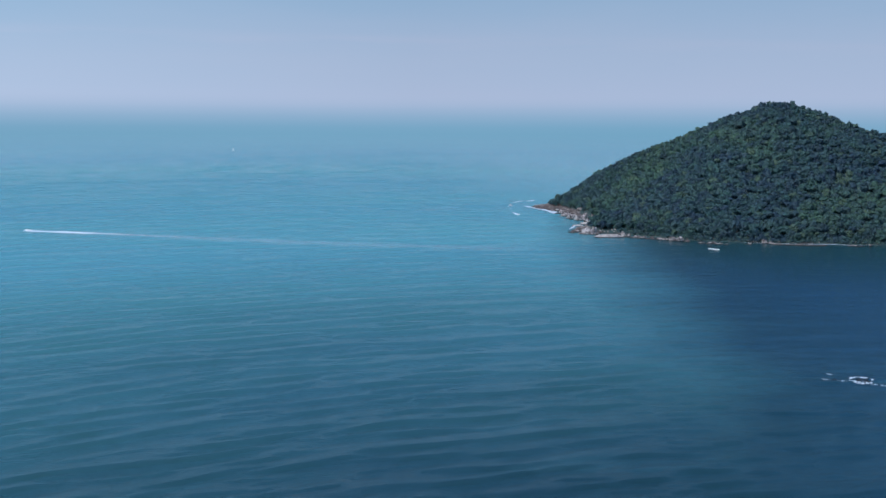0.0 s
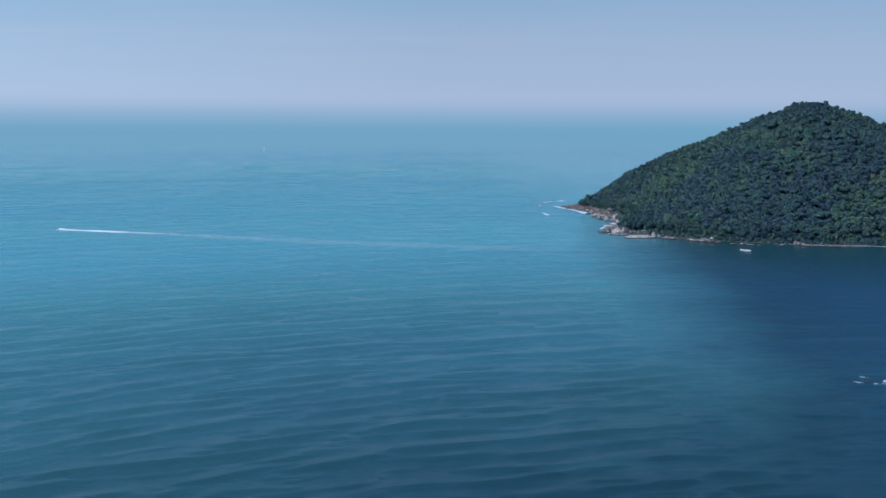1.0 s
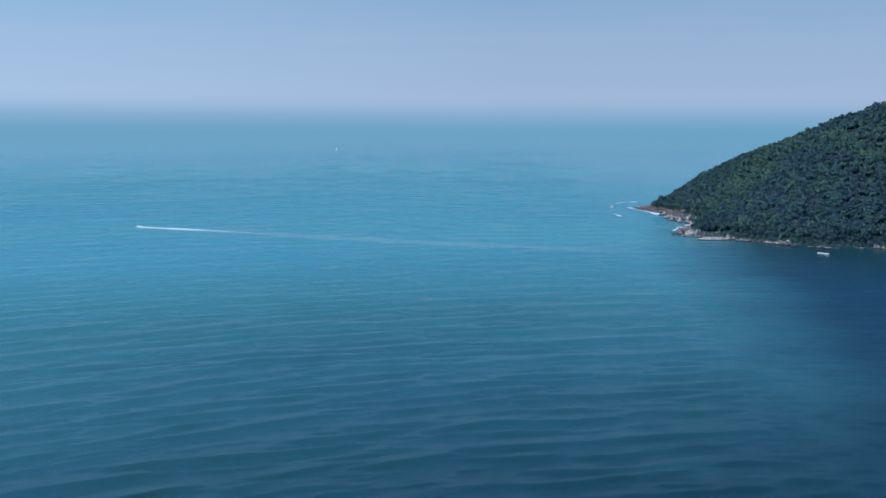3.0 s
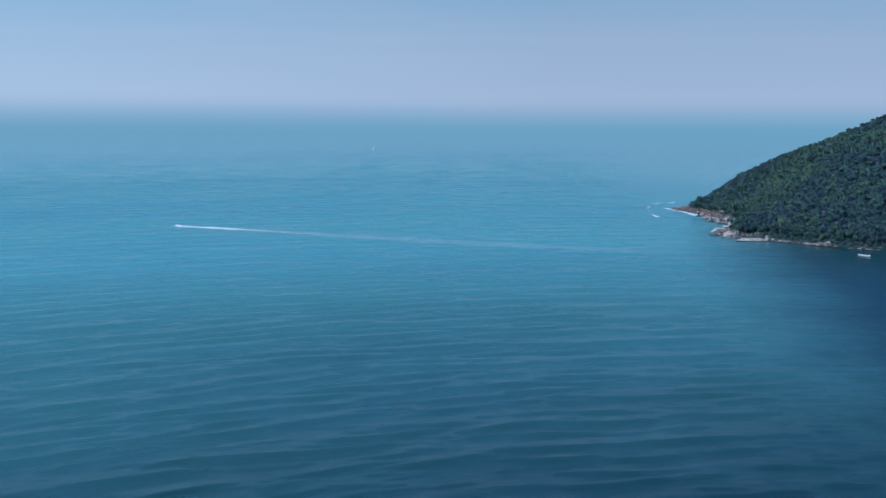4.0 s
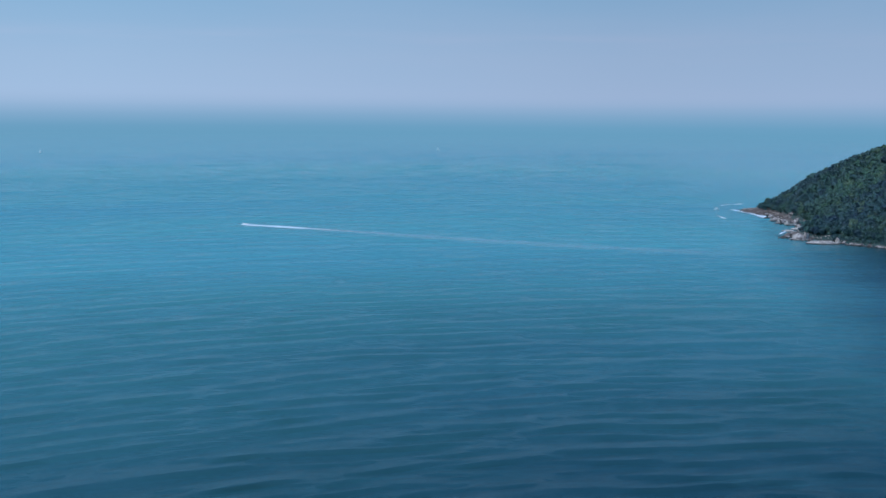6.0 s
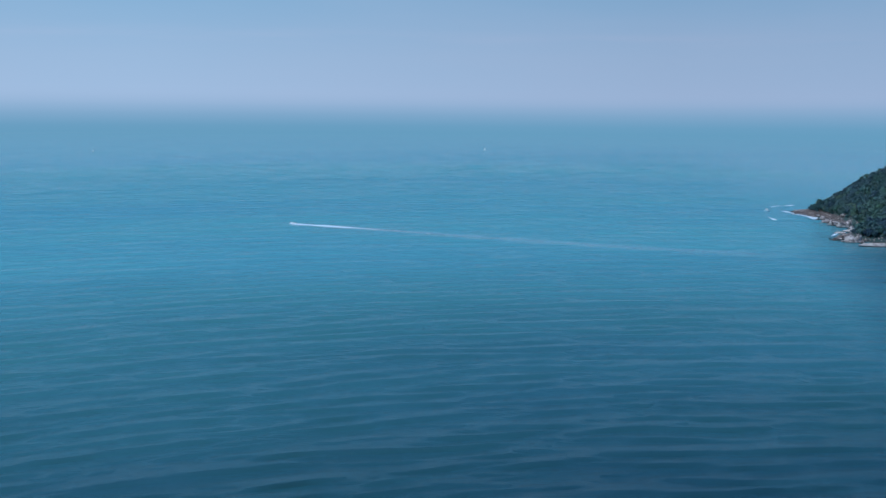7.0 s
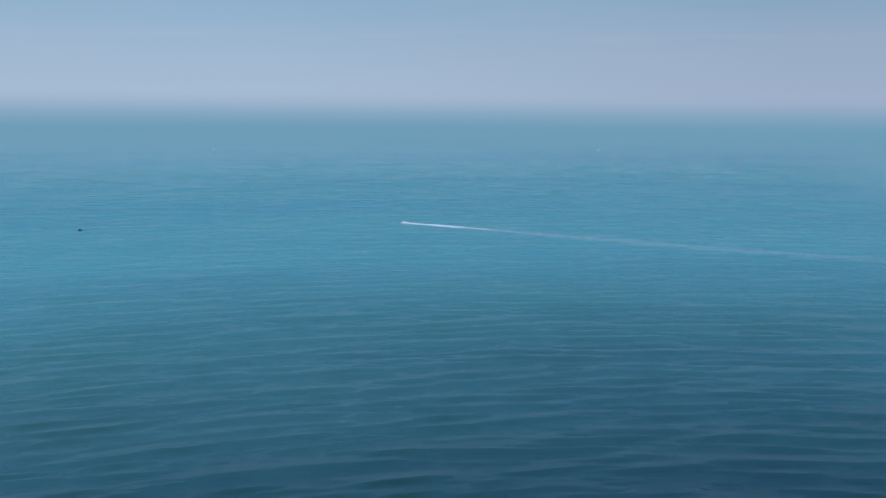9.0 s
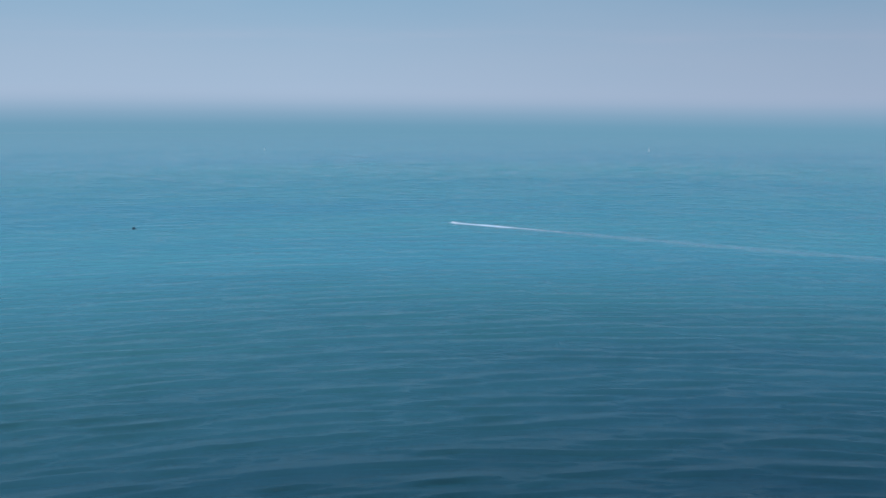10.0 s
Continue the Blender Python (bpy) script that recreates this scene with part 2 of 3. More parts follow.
# dark water tones that paint in the wooded hill's reflection
HILL_MIRROR_BLUE, HILL_MIRROR_GREEN = (0.013, 0.060, 0.114), (0.014, 0.062, 0.074)
# turquoise of the open water, brightened to paint in sky reflection
FAR_PALE_BLUE, FAR_PALE_GREEN = (0.102, 0.328, 0.396), (0.120, 0.368, 0.400)
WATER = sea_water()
FOAM = foam("surf_foam", 0.9, 0.45, 1.7)
WAKE = foam("wake_foam", 0.62, 0.10, 0.35)
HAZE_GLOW = glowing_haze()
# haze before the hill is painted into these leaf tones as extra blue
LEAVES = foliage("broad_leaves", (0.022, 0.056, 0.080), (0.046, 0.117, 0.088), (0.098, 0.190, 0.078))
BARK = simple("bark", (0.16, 0.13, 0.10), 0.9, 0.3, 2.0)
PINK_ROCK = stone("pink_granite", (0.115, 0.090, 0.080), (0.42, 0.355, 0.325), (0.06, 0.048, 0.043), (0.035, 0.032, 0.03))
BROWN_ROCK = stone("brown_granite", (0.080, 0.064, 0.058), (0.225, 0.180, 0.163), (0.05, 0.042, 0.040), (0.035, 0.032, 0.03))
ROCK = stone("granite", (0.105, 0.083, 0.078), (0.60, 0.53, 0.50), (0.060, 0.048, 0.046), (0.035, 0.034, 0.035))
PALE_ROCK = stone("pale_granite", (0.30, 0.255, 0.235), (0.60, 0.54, 0.50), (0.20, 0.165, 0.15), (0.05, 0.048, 0.046))
REEF = stone("wet_rock", (0.006, 0.010, 0.015), (0.014, 0.019, 0.026), (0.006, 0.009, 0.013), (0.005, 0.008, 0.013), 0.55)
GROUND = hill_ground()
GELCOAT = simple("white_gelcoat", (0.80, 0.80, 0.79), 0.25, 0.05)
SAIL = simple("sailcloth", (0.78, 0.83, 0.86), 0.7, 0.05)
METAL = simple("aluminium", (0.6, 0.6, 0.62), 0.35, 0.08, Metallic=1.0)
HULL_DARK = simple("dark_blue_paint", (0.02, 0.03, 0.05), 0.45, 0.25)
GLASS, gn = material("tinted_glass")
finish(gn, principled(gn, (0.03, 0.05, 0.06), 0.05, IOR=1.5))


# ---- building helpers ----
def mesh_of(name, verts, faces, mat, smooth=False):
    me = bpy.data.meshes.new(name)
    me.from_pydata([tuple(v) for v in verts], [], [tuple(f) for f in faces])
    me.materials.append(mat)
    if smooth:
        me.polygons.foreach_set("use_smooth", [True] * len(me.polygons))
    me.update()
    return me


def quick_mesh(name, verts, tris, mat, smooth=False):
    """A triangle mesh out of arrays."""
    me = bpy.data.meshes.new(name)
    me.vertices.add(len(verts))
    me.vertices.foreach_set("co", np.asarray(verts, np.float32).ravel())
    k = tris.shape[1]
    me.loops.add(len(tris) * k)
    me.loops.foreach_set("vertex_index", np.asarray(tris, np.int32).ravel())
    me.polygons.add(len(tris))
    me.polygons.foreach_set("loop_start", np.arange(0, len(tris) * k, k, dtype=np.int32))
    me.polygons.foreach_set("use_smooth", np.full(len(tris), smooth, dtype=bool))
    me.materials.append(mat)
    me.update(calc_edges=True)
    me.validate()
    return me


def part(name, bm, mat, parent, label=""):
    """Links a bmesh as one mesh object under a thing or a part."""
    me = bpy.data.meshes.new(name)
    bm.normal_update()
    bm.to_mesh(me)
    bm.free()
    me.materials.append(mat)
    ob = new(name, me)
    ob.parent = parent
    return tagged(ob, label)


def thing(name, label, category, group="", m=None):
    ob = new(name)
    ob.empty_display_size = 0.5
    if m is not None:
        ob.matrix_world = m
    return tagged(ob, label, category, group)


def box_bm(sx, sy, sz, at=(0, 0, 0), bevel=0.03, turn=None):
    bm = bmesh.new()
    bmesh.ops.create_cube(bm, size=1.0)
    bmesh.ops.scale(bm, vec=(sx, sy, sz), verts=bm.verts)
    if bevel:
        bmesh.ops.bevel(bm, geom=bm.edges[:], offset=bevel, segments=2, affect="EDGES")
    if turn is not None:
        bmesh.ops.transform(bm, matrix=turn, verts=bm.verts)
    bmesh.ops.translate(bm, vec=at, verts=bm.verts)
    return bm


def rod_bm(a, b, r0, r1, sides=8):
    a, b = Vector(a), Vector(b)
    bm = bmesh.new()
    bmesh.ops.create_cone(bm, cap_ends=True, segments=sides, radius1=r0, radius2=r1, depth=(b - a).length)
    m = Matrix.Translation((a + b) / 2) @ (b - a).to_track_quat("Z", "Y").to_matrix().to_4x4()
    bmesh.ops.transform(bm, matrix=m, verts=bm.verts)
    return bm


def merge(*bms):
    out = bmesh.new()
    for b in bms:
        me = bpy.data.meshes.new("tmp")
        b.to_mesh(me)
        b.free()
        out.from_mesh(me)
        bpy.data.meshes.remove(me)
    return out


# ---- the sea ----
rng = np.random.default_rng(7)
TRACK = [(-457.8, 1003.2), (-428, 996.2), (-378.3, 985.1), (-308.7, 967), (-199.1, 938.3), (-94.3, 915.7), (35.6, 902)]     # the motorboat's way
WAVES = []
for mean, spread, steep, many in ((32.0, 0.25, 0.0072, 16), (14.0, 0.3, 0.0128, 38), (7.0, 0.25, 0.0092, 36)):
    for _ in range(many):
        length = float(np.exp(rng.normal(math.log(mean), spread)))
        side = rng.normal(0, 80 if mean > 30 else 120)
        cx, cy = SWELL[0] + side, SWELL[1] + rng.normal(0, 60)
        a, group = rng.uniform(0, 2 * math.pi), 2 * math.pi / rng.uniform(45, 140)
        WAVES.append((cx, cy, 2 * math.pi / length, rng.uniform(0, 2 * math.pi), length * steep, length, group * math.cos(a), group * math.sin(a)))


def sea_height(x, y):
    x, y = np.asarray(x, float), np.asarray(y, float)
    r = np.hypot(x, y)
    step = np.maximum(r * 0.0030, 0.8)
    z = np.zeros_like(x)
    for cx, cy, k, ph, amp, length, gx, gy in WAVES:
        q = k * np.hypot(x - cx, y - cy) + ph
        z += amp * (0.5 + 0.5 * np.sin(gx * x + gy * y + 2 * ph)) * np.clip(length / (4.0 * step) - 0.5, 0, 1) * (np.sin(q) + 0.36 * np.sin(2 * q) + 0.12 * np.sin(3 * q))
    z = z / np.sqrt(1 + (z / 0.85) ** 2)          # no crest stands far above the rest
    az = np.degrees(np.arctan2(x, y))
    edge = np.clip((az + 68) / 5, 0, 1) * np.clip((36 - az) / 5, 0, 1) * np.clip((r - 60) / 150, 0, 1)
    # the boat's track lies smooth
    near = np.full_like(x, 1e9)
    for (ax, ay), (bx, by) in zip(TRACK, TRACK[1:]):
        dx, dy = bx - ax, by - ay
        t = np.clip(((x - ax) * dx + (y - ay) * dy) / (dx * dx + dy * dy), 0, 1)
        near = np.minimum(near, np.hypot(x - ax - t * dx, y - ay - t * dy))
    smooth = np.clip((x + 80 - 0.12 * (900 - y)) / 330, 0, 1)
    smooth = smooth * smooth * (3 - 2 * smooth)
    sheltered = 1 - 0.82 * smooth * np.clip((y - 150) / 350, 0.3, 1)
    return z * edge * sheltered * (1 - 0.85 * np.exp(-(near / 16.0) ** 2))


def build_sea():
    radii = [0.0, 60.0, 120.0, 180.0, 230.0, 260.0]
    r = 280.0
    while r < 4940:
        radii.append(r)
        r *= 1.0030
    radii = np.array(radii + [4940.0])
    az = np.radians(np.concatenate([np.arange(-68, 36, 0.3), np.arange(36, 292, 8.0)]))
    R, A = np.meshgrid(radii, az, indexing="ij")
    x, y = R * np.sin(A), R * np.cos(A)
    z = sea_height(x, y)
    # the crests lean over towards the land behind
    gone = np.maximum(np.hypot(x - SWELL[0], y - SWELL[1]), 1.0)
    x, y = x - 1.0 * z * (x - SWELL[0]) / gone, y - 1.0 * z * (y - SWELL[1]) / gone
    nr, na = R.shape
    idx = np.arange(nr * na).reshape(nr, na)
    nxt = np.roll(idx, -1, axis=1)
    quads = np.stack([idx[:-1], idx[1:], nxt[1:], nxt[:-1]], -1).reshape(-1, 4)[:, ::-1]
    verts = np.stack([x, y, z], -1).reshape(-1, 3)
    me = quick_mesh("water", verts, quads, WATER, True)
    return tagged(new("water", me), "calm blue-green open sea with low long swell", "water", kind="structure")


build_sea()


# added ring that carries the painted haze and hides the sea's end
def build_haze_ring():
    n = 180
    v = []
    lean = sun_from / sun_from.z        # the ring leans along the sunlight and so lays no shade on the sea
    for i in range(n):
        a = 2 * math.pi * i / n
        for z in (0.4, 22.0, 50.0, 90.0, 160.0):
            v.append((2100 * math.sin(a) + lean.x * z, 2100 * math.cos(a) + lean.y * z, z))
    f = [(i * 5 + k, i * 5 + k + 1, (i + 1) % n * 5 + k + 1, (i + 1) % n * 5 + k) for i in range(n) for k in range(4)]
    ob = new("backdrop", mesh_of("backdrop", v, f, HAZE_GLOW))
    tagged(ob, "glowing ring of painted haze before the far sea", "distance", kind="structure")


build_haze_ring()

# ---- the island ----
COAST = np.array([(42, 1275.9), (55, 1252.2), (67, 1227.5), (82.1, 1183), (99.4, 1118.9), (93.8, 1073.3), (76.3, 1050), (87.3, 1021.8), (117, 1007.7), (152.5, 980.8), (189.9, 962.9), (229.1, 956.5), (256.5, 951.8), (295.5, 949.9), (337.4, 943.4), (413, 944.4), (490, 968.2), (547, 1039.3), (560.3, 1146.3), (506.3, 1262.6), (390, 1337.3), (263.7, 1361.8), (146.6, 1349.1), (76.2, 1311.9)], float)
# ridge: place and height of the ground
RIDGE = np.array([(52.9, 1276.5, 3), (68.7, 1275.6, 8.9), (100.5, 1266.9, 32.5), (139.4, 1241.8, 54.2), (192, 1211.4, 80.7), (224.8, 1190.1, 97.4), (250.7, 1170.3, 109.2), (281.4, 1145.7, 121), (309.9, 1122.5, 116), (336.2, 1098.3, 104.1), (357.7, 1075.5, 96.1), (381, 1058.3, 88.2), (423.3, 1044.8, 66.5), (480.5, 1053.5, 39), (522.9, 1091.4, 17.5)], float)


def refine(pts, closed, step):
    out = []
    n = len(pts)
    for i in range(n if closed else n - 1):
        p0, p1, p2, p3 = (pts[(i + k) % n] if closed else pts[min(max(i + k, 0), n - 1)] for k in (-1, 0, 1, 2))
        m = max(2, int(np.linalg.norm(p2 - p1) / step))
        for t in np.arange(m) / m:
            out.append(0.5 * (2 * p1 + (p2 - p0) * t + (2 * p0 - 5 * p1 + 4 * p2 - p3) * t * t + (3 * p1 - p0 - 3 * p2 + p3) * t ** 3))
    return np.array(out)


SHORE = refine(COAST, True, 5.0)
wob = np.array([noise.noise(Vector((x * 0.045, y * 0.045, 3.0))) for x, y in SHORE])
wob2 = np.array([noise.noise(Vector((x * 0.2, y * 0.2, 8.0))) for x, y in SHORE])
tang = np.roll(SHORE, -1, 0) - np.roll(SHORE, 1, 0)
tang /= np.linalg.norm(tang, axis=1)[:, None]
OUT = np.stack([tang[:, 1], -tang[:, 0]], 1)      # away from the land
SHORE = SHORE + OUT * (wob * 3.0 + wob2 * 1.5)[:, None]
CREST = refine(RIDGE, False, 5.0)


def noise_grid(x, y, scale, seed):
    return np.array([noise.noise(Vector((a * scale, b * scale, seed))) for a, b in zip(np.ravel(x), np.ravel(y))]).reshape(np.shape(x))


def shore_distance(x, y):
    """Metres inside the coast; negative at sea."""
    p = np.stack([np.ravel(x), np.ravel(y)], 1)
    a, b = SHORE, np.roll(SHORE, -1, 0)
    best = np.full(len(p), 1e9)
    inside = np.zeros(len(p), bool)
    for (ax, ay), (bx, by) in zip(a, b):
        dx, dy = bx - ax, by - ay
        t = np.clip(((p[:, 0] - ax) * dx + (p[:, 1] - ay) * dy) / (dx * dx + dy * dy + 1e-9), 0, 1)
        best = np.minimum(best, np.hypot(p[:, 0] - ax - t * dx, p[:, 1] - ay - t * dy))
        cross = (ay > p[:, 1]) != (by > p[:, 1])
        with np.errstate(divide="ignore", invalid="ignore"):
            inside ^= cross & (p[:, 0] < dx * (p[:, 1] - ay) / (dy if dy else 1e-9) + ax)
    return np.where(inside, best, -best).reshape(np.shape(x))


def hill_height(x, y, d=None):
    x, y = np.asarray(x, float), np.asarray(y, float)
    d = shore_distance(x, y) if d is None else d
    wsum = np.zeros_like(x)
    hsum = np.zeros_like(x)
    dr = np.full_like(x, 1e9)
    for cx, cy, ch in CREST:
        q = np.hypot(x - cx, y - cy)
        dr = np.minimum(dr, q)
        wt = 1.0 / (q * q + 30.0) ** 2
        wsum += wt
        hsum += wt * ch
    top = hsum / wsum
    inner = np.maximum(d, 0)
    t = inner / (inner + dr + 1e-6)
    h = top * (t * (1.12 - 0.12 * t))
    bank = 2.6 * np.clip(inner / 5.0, 0, 1) ** 0.7
    h = np.maximum(h, bank) + np.where(d > 0, 0.4, 0)
    rough = noise_grid(x, y, 0.02, 1.0) * 5.0 + noise_grid(x, y, 0.06, 5.0) * 1.8
    h = h + rough * np.clip((inner - 8) / 40, 0, 1)
    return np.where(d > 0, h, np.maximum(-6.0, d * 0.6))


def build_hill():
    xs, ys = np.arange(8, 600, 4.0), np.arange(924, 1400, 4.0)
    X, Y = np.meshgrid(xs, ys, indexing="ij")
    Z = hill_height(X, Y)
    Z += noise_grid(X, Y, 0.21, 2.0) * 0.7
    idx = np.arange(X.size).reshape(X.shape)
    quads = np.stack([idx[:-1, :-1], idx[1:, :-1], idx[1:, 1:], idx[:-1, 1:]], -1).reshape(-1, 4)
    low = Z.ravel()[quads].max(1) > -3.0
    me = quick_mesh("ground", np.stack([X, Y, Z], -1).reshape(-1, 3), quads[low], GROUND, True)
    tagged(new("ground", me), "steep rounded island hill of dark soil and pale shore rock", "hill", kind="structure")


build_hill()


# ---- trees ----
def ico(level):
    bm = bmesh.new()
    bmesh.ops.create_icosphere(bm, subdivisions=level, radius=1.0)
    v = np.array([tuple(p.co) for p in bm.verts])
    f = np.array([[p.index for p in q.verts] for q in bm.faces])
    bm.free()
    return v, f


ICO1, ICO2, ICO4 = ico(1), ico(2), ico(4)


def crown_arrays(seed, leaves, tall=0.86):
    """A lobed crown of unit radius about the origin: a lumpy inner mass and loose leaf clumps at the outside."""
    g = np.random.default_rng(seed)
    v, f = ICO2 if leaves > 60 else ICO1
    lobes = g.normal(size=(12, 3))
    lobes[:, 2] = np.abs(lobes[:, 2]) * 0.9 - 0.25
    lobes /= np.linalg.norm(lobes, axis=1)[:, None]
    size = g.uniform(0.10, 0.55, 12)

    def radius(d):
        c = d @ lobes.T
        return 0.64 + (size * np.exp((c - 1) * 12.0)).max(1)

    wob = np.array([noise.noise(Vector(p * 3.1) + Vector((seed, 0, 0))) for p in v])
    squeeze = g.uniform(0.85, 1.15, 3) * (1, 1, tall)
    body = v * (radius(v) * 0.9 + wob * 0.14)[:, None] * squeeze
    d = g.normal(size=(leaves, 3))
    d[:, 2] = np.where(d[:, 2] < -0.4, -d[:, 2], d[:, 2])
    d /= np.linalg.norm(d, axis=1)[:, None]
    at = d * (radius(d) * g.uniform(0.78, 1.14, leaves))[:, None] * squeeze
    nrm = d + g.normal(size=(leaves, 3)) * 0.42
    nrm /= np.linalg.norm(nrm, axis=1)[:, None]
    s = np.cross(nrm, g.normal(size=(leaves, 3)))
    s /= np.linalg.norm(s, axis=1)[:, None]
    t = np.cross(nrm, s)
    a = g.uniform(0.14, 0.36, leaves)[:, None]
    b = a * g.uniform(0.5, 0.9, leaves)[:, None]
    quad = np.stack([at - s * a - nrm * a * 0.25, at - t * b + nrm * a * 0.1, at + s * a - nrm * a * 0.25, at + t * b + nrm * a * 0.1], 1).reshape(-1, 3)
    n0 = len(body)
    q = n0 + np.arange(leaves)[:, None] * 4
    tris = np.concatenate([f, np.concatenate([q + [0, 1, 2], q + [0, 2, 3]])])
    return np.concatenate([body, quad]), tris


FAR_CROWNS = [crown_arrays(s, 100) for s in range(14)]
SHRUBS = [crown_arrays(60 + s, 40, 0.75) for s in range(6)]


def scatter_trees():
    """Plan of the wood, crowns crowding each other: x, y, ground, crown radius, height of the crown's middle, metres from the shore, shrub or not."""
    g = np.random.default_rng(11)
    cell, grid, rows = 3.0, collections.defaultdict(list), []
    n = 60000
    X, Y = g.uniform(40, 590, n), g.uniform(935, 1385, n)
    d = shore_distance(X, Y)
    stand = noise_grid(X, Y, 0.03, 9.0)
    R = np.exp(g.normal(math.log(3.4), 0.34, n)) * (1 + 0.35 * stand)
    R = np.clip(R, 1.5, 5.2) * np.clip(0.72 + d / 70, 0, 1)
    crest = np.min(np.hypot(X[:, None] - CREST[None, ::3, 0], Y[:, None] - CREST[None, ::3, 1]), 1)
    R = np.where(crest < 20, np.minimum(R, 2.9), R)
    keep = (d > 2.0 + g.uniform(0, 3, n)) & ~((X < 60) & (Y > 1205)) & ~((X < 97) & (d < 7)) & ~((X < 129) & (d < 5)) & ~((X < 92) & (Y > 1000) & (Y < 1072))
    for i in np.argsort(-R * g.uniform(0.55, 1.0, n)):
        if not keep[i]:
            continue
        a, b = int(X[i] // cell), int(Y[i] // cell)
        r = R[i]
        if all((X[i] - X[j]) ** 2 + (Y[i] - Y[j]) ** 2 > (0.53 * (r + R[j])) ** 2 for u in range(a - 2, a + 3) for v in range(b - 2, b + 3) for j in grid[u, v]):
            grid[a, b].append(i)
            rows.append(i)
    X, Y, R, d, stand, crest = X[rows], Y[rows], R[rows], d[rows], stand[rows], crest[rows]
    Z = hill_height(X, Y, d)
    up = R * g.uniform(0.10, 0.55, len(X)) + 0.6 + np.clip(stand, 0, 1) * 1.2 + np.where(g.random(len(X)) < 0.08, g.uniform(0.8, 2.2, len(X)), 0)
    up = np.where(crest < 22, np.minimum(up, R * 0.3) + np.where(g.random(len(X)) < 0.12, g.uniform(0.8, 2.0, len(X)), 0), up)        # wind keeps the ridge low
    tall = np.stack([X, Y, Z, R, up, d, np.zeros(len(X))], 1)

    def fringe(count, lo, hi, small, large, ok):
        i = g.integers(0, len(SHORE), count)
        x, y = (SHORE[i] - OUT[i] * g.uniform(lo, hi, count)[:, None] + g.uniform(-1.5, 1.5, (count, 2))).T
        d = shore_distance(x, y)
        k = ok(x, y, d)
        x, y, d = x[k], y[k], d[k]
        r = g.uniform(small, large, len(x))
        return np.stack([x, y, hill_height(x, y, d), r, r * 0.45, d, np.ones(len(x))], 1)

    # young trees fill the gaps between the crowns
    n = 26000
    X, Y = g.uniform(40, 480, n), g.uniform(935, 1310, n)
    d = shore_distance(X, Y)
    keep = (d > 6) & ~((X < 60) & (Y > 1205)) & ~((X < 110) & (d < 9))
    r0 = g.uniform(1.2, 2.0, n)
    where, spots = collections.defaultdict(list), []
    for x, y, _, r, *_ in tall:
        where[int(x // 6), int(y // 6)].append((x, y, r))
    for i in np.flatnonzero(keep):
        a, b = int(X[i] // 6), int(Y[i] // 6)
        if all((X[i] - x) ** 2 + (Y[i] - y) ** 2 > (0.72 * r + 0.25 * r0[i]) ** 2 for u in (a - 1, a, a + 1) for v in (b - 1, b, b + 1) for x, y, r in where[u, v]):
            where[a, b].append((X[i], Y[i], r0[i]))
            spots.append(i)
    young = np.stack([X[spots], Y[spots], hill_height(X[spots], Y[spots], d[spots]), r0[spots], r0[spots] * g.uniform(0.5, 1.1, len(spots)), d[spots], np.ones(len(spots))], 1)

    # shrubs crowd the bank above the rocks, and hang over the water on the sheltered side
    low = fringe(3600, 0.4, 11, 1.1, 2.2, lambda x, y, d: (d > 0.6) & (x > 109) & (x < 425) & (y < 1112))
    hang = fringe(6500, -0.4, 6.5, 0.9, 1.9, lambda x, y, d: (d > 0.2) & (x > 112) & (x < 440) & (y < 1020))
    return np.concatenate([tall, young, low, hang])


PLAN = scatter_trees()
# the front row, along the shore that faces the bay, is built tree by tree
front = (PLAN[:, 5] < 15) & (PLAN[:, 6] < 0.5) & (PLAN[:, 1] < 1286 - 0.1 * PLAN[:, 0]) & (PLAN[:, 0] < 405)
NEAR, FAR = PLAN[front][:280], np.concatenate([PLAN[~front], PLAN[front][280:]])
RIDGE_Y = np.array(sorted((x, y) for x, y, _ in CREST))


def build_forest():
    g = np.random.default_rng(5)
    vs, fs, tones, base = [], [], [], 0
    tv = np.array([(math.cos(a), math.sin(a), z) for z in (0, 1) for a in np.arange(5) * 2 * math.pi / 5])
    tf = np.array([[i, (i + 1) % 5, 5 + (i + 1) % 5] for i in range(5)] + [[i, 5 + (i + 1) % 5, 5 + i] for i in range(5)])
    for x, y, z, r, hc, d, shrub in FAR:
        beyond = y - float(np.interp(x, RIDGE_Y[:, 0], RIDGE_Y[:, 1]))
        if beyond > 60 and g.random() < 0.6:
            continue
        if beyond > 22:                                 # the far flank: plainer crowns
            v, f = ICO1[0] * (0.8 + 0.2 * np.sin(ICO1[0][:, :1] * 5 + x) * np.cos(ICO1[0][:, 1:2] * 4 + y)), ICO1[1]
        else:
            v, f = SHRUBS[int(g.integers(6))] if shrub else FAR_CROWNS[int(g.integers(14))]
        a = g.uniform(0, 2 * math.pi)
        c, s = math.cos(a), math.sin(a)
        stretch = g.uniform(0.75, 1.5)
        p = np.stack([(v[:, 0] * c - v[:, 1] * s) * r, (v[:, 0] * s + v[:, 1] * c) * r, v[:, 2] * r * stretch], 1) + (x, y, z + hc)
        vs.append(p)
        fs.append(f + base)
        base += len(p)
        t = tv * (0.16, 0.16, hc + 0.5) + (x, y, z - 0.5)
        vs.append(t)
        fs.append(tf + base)
        base += len(t)
        tones.append(np.full(len(p) + len(t), g.random(), np.float32))
    me = quick_mesh("forest", np.concatenate(vs), np.concatenate(fs), LEAVES, False)
    me.attributes.new("tone", "FLOAT", "POINT").data.foreach_set("value", np.concatenate(tones))
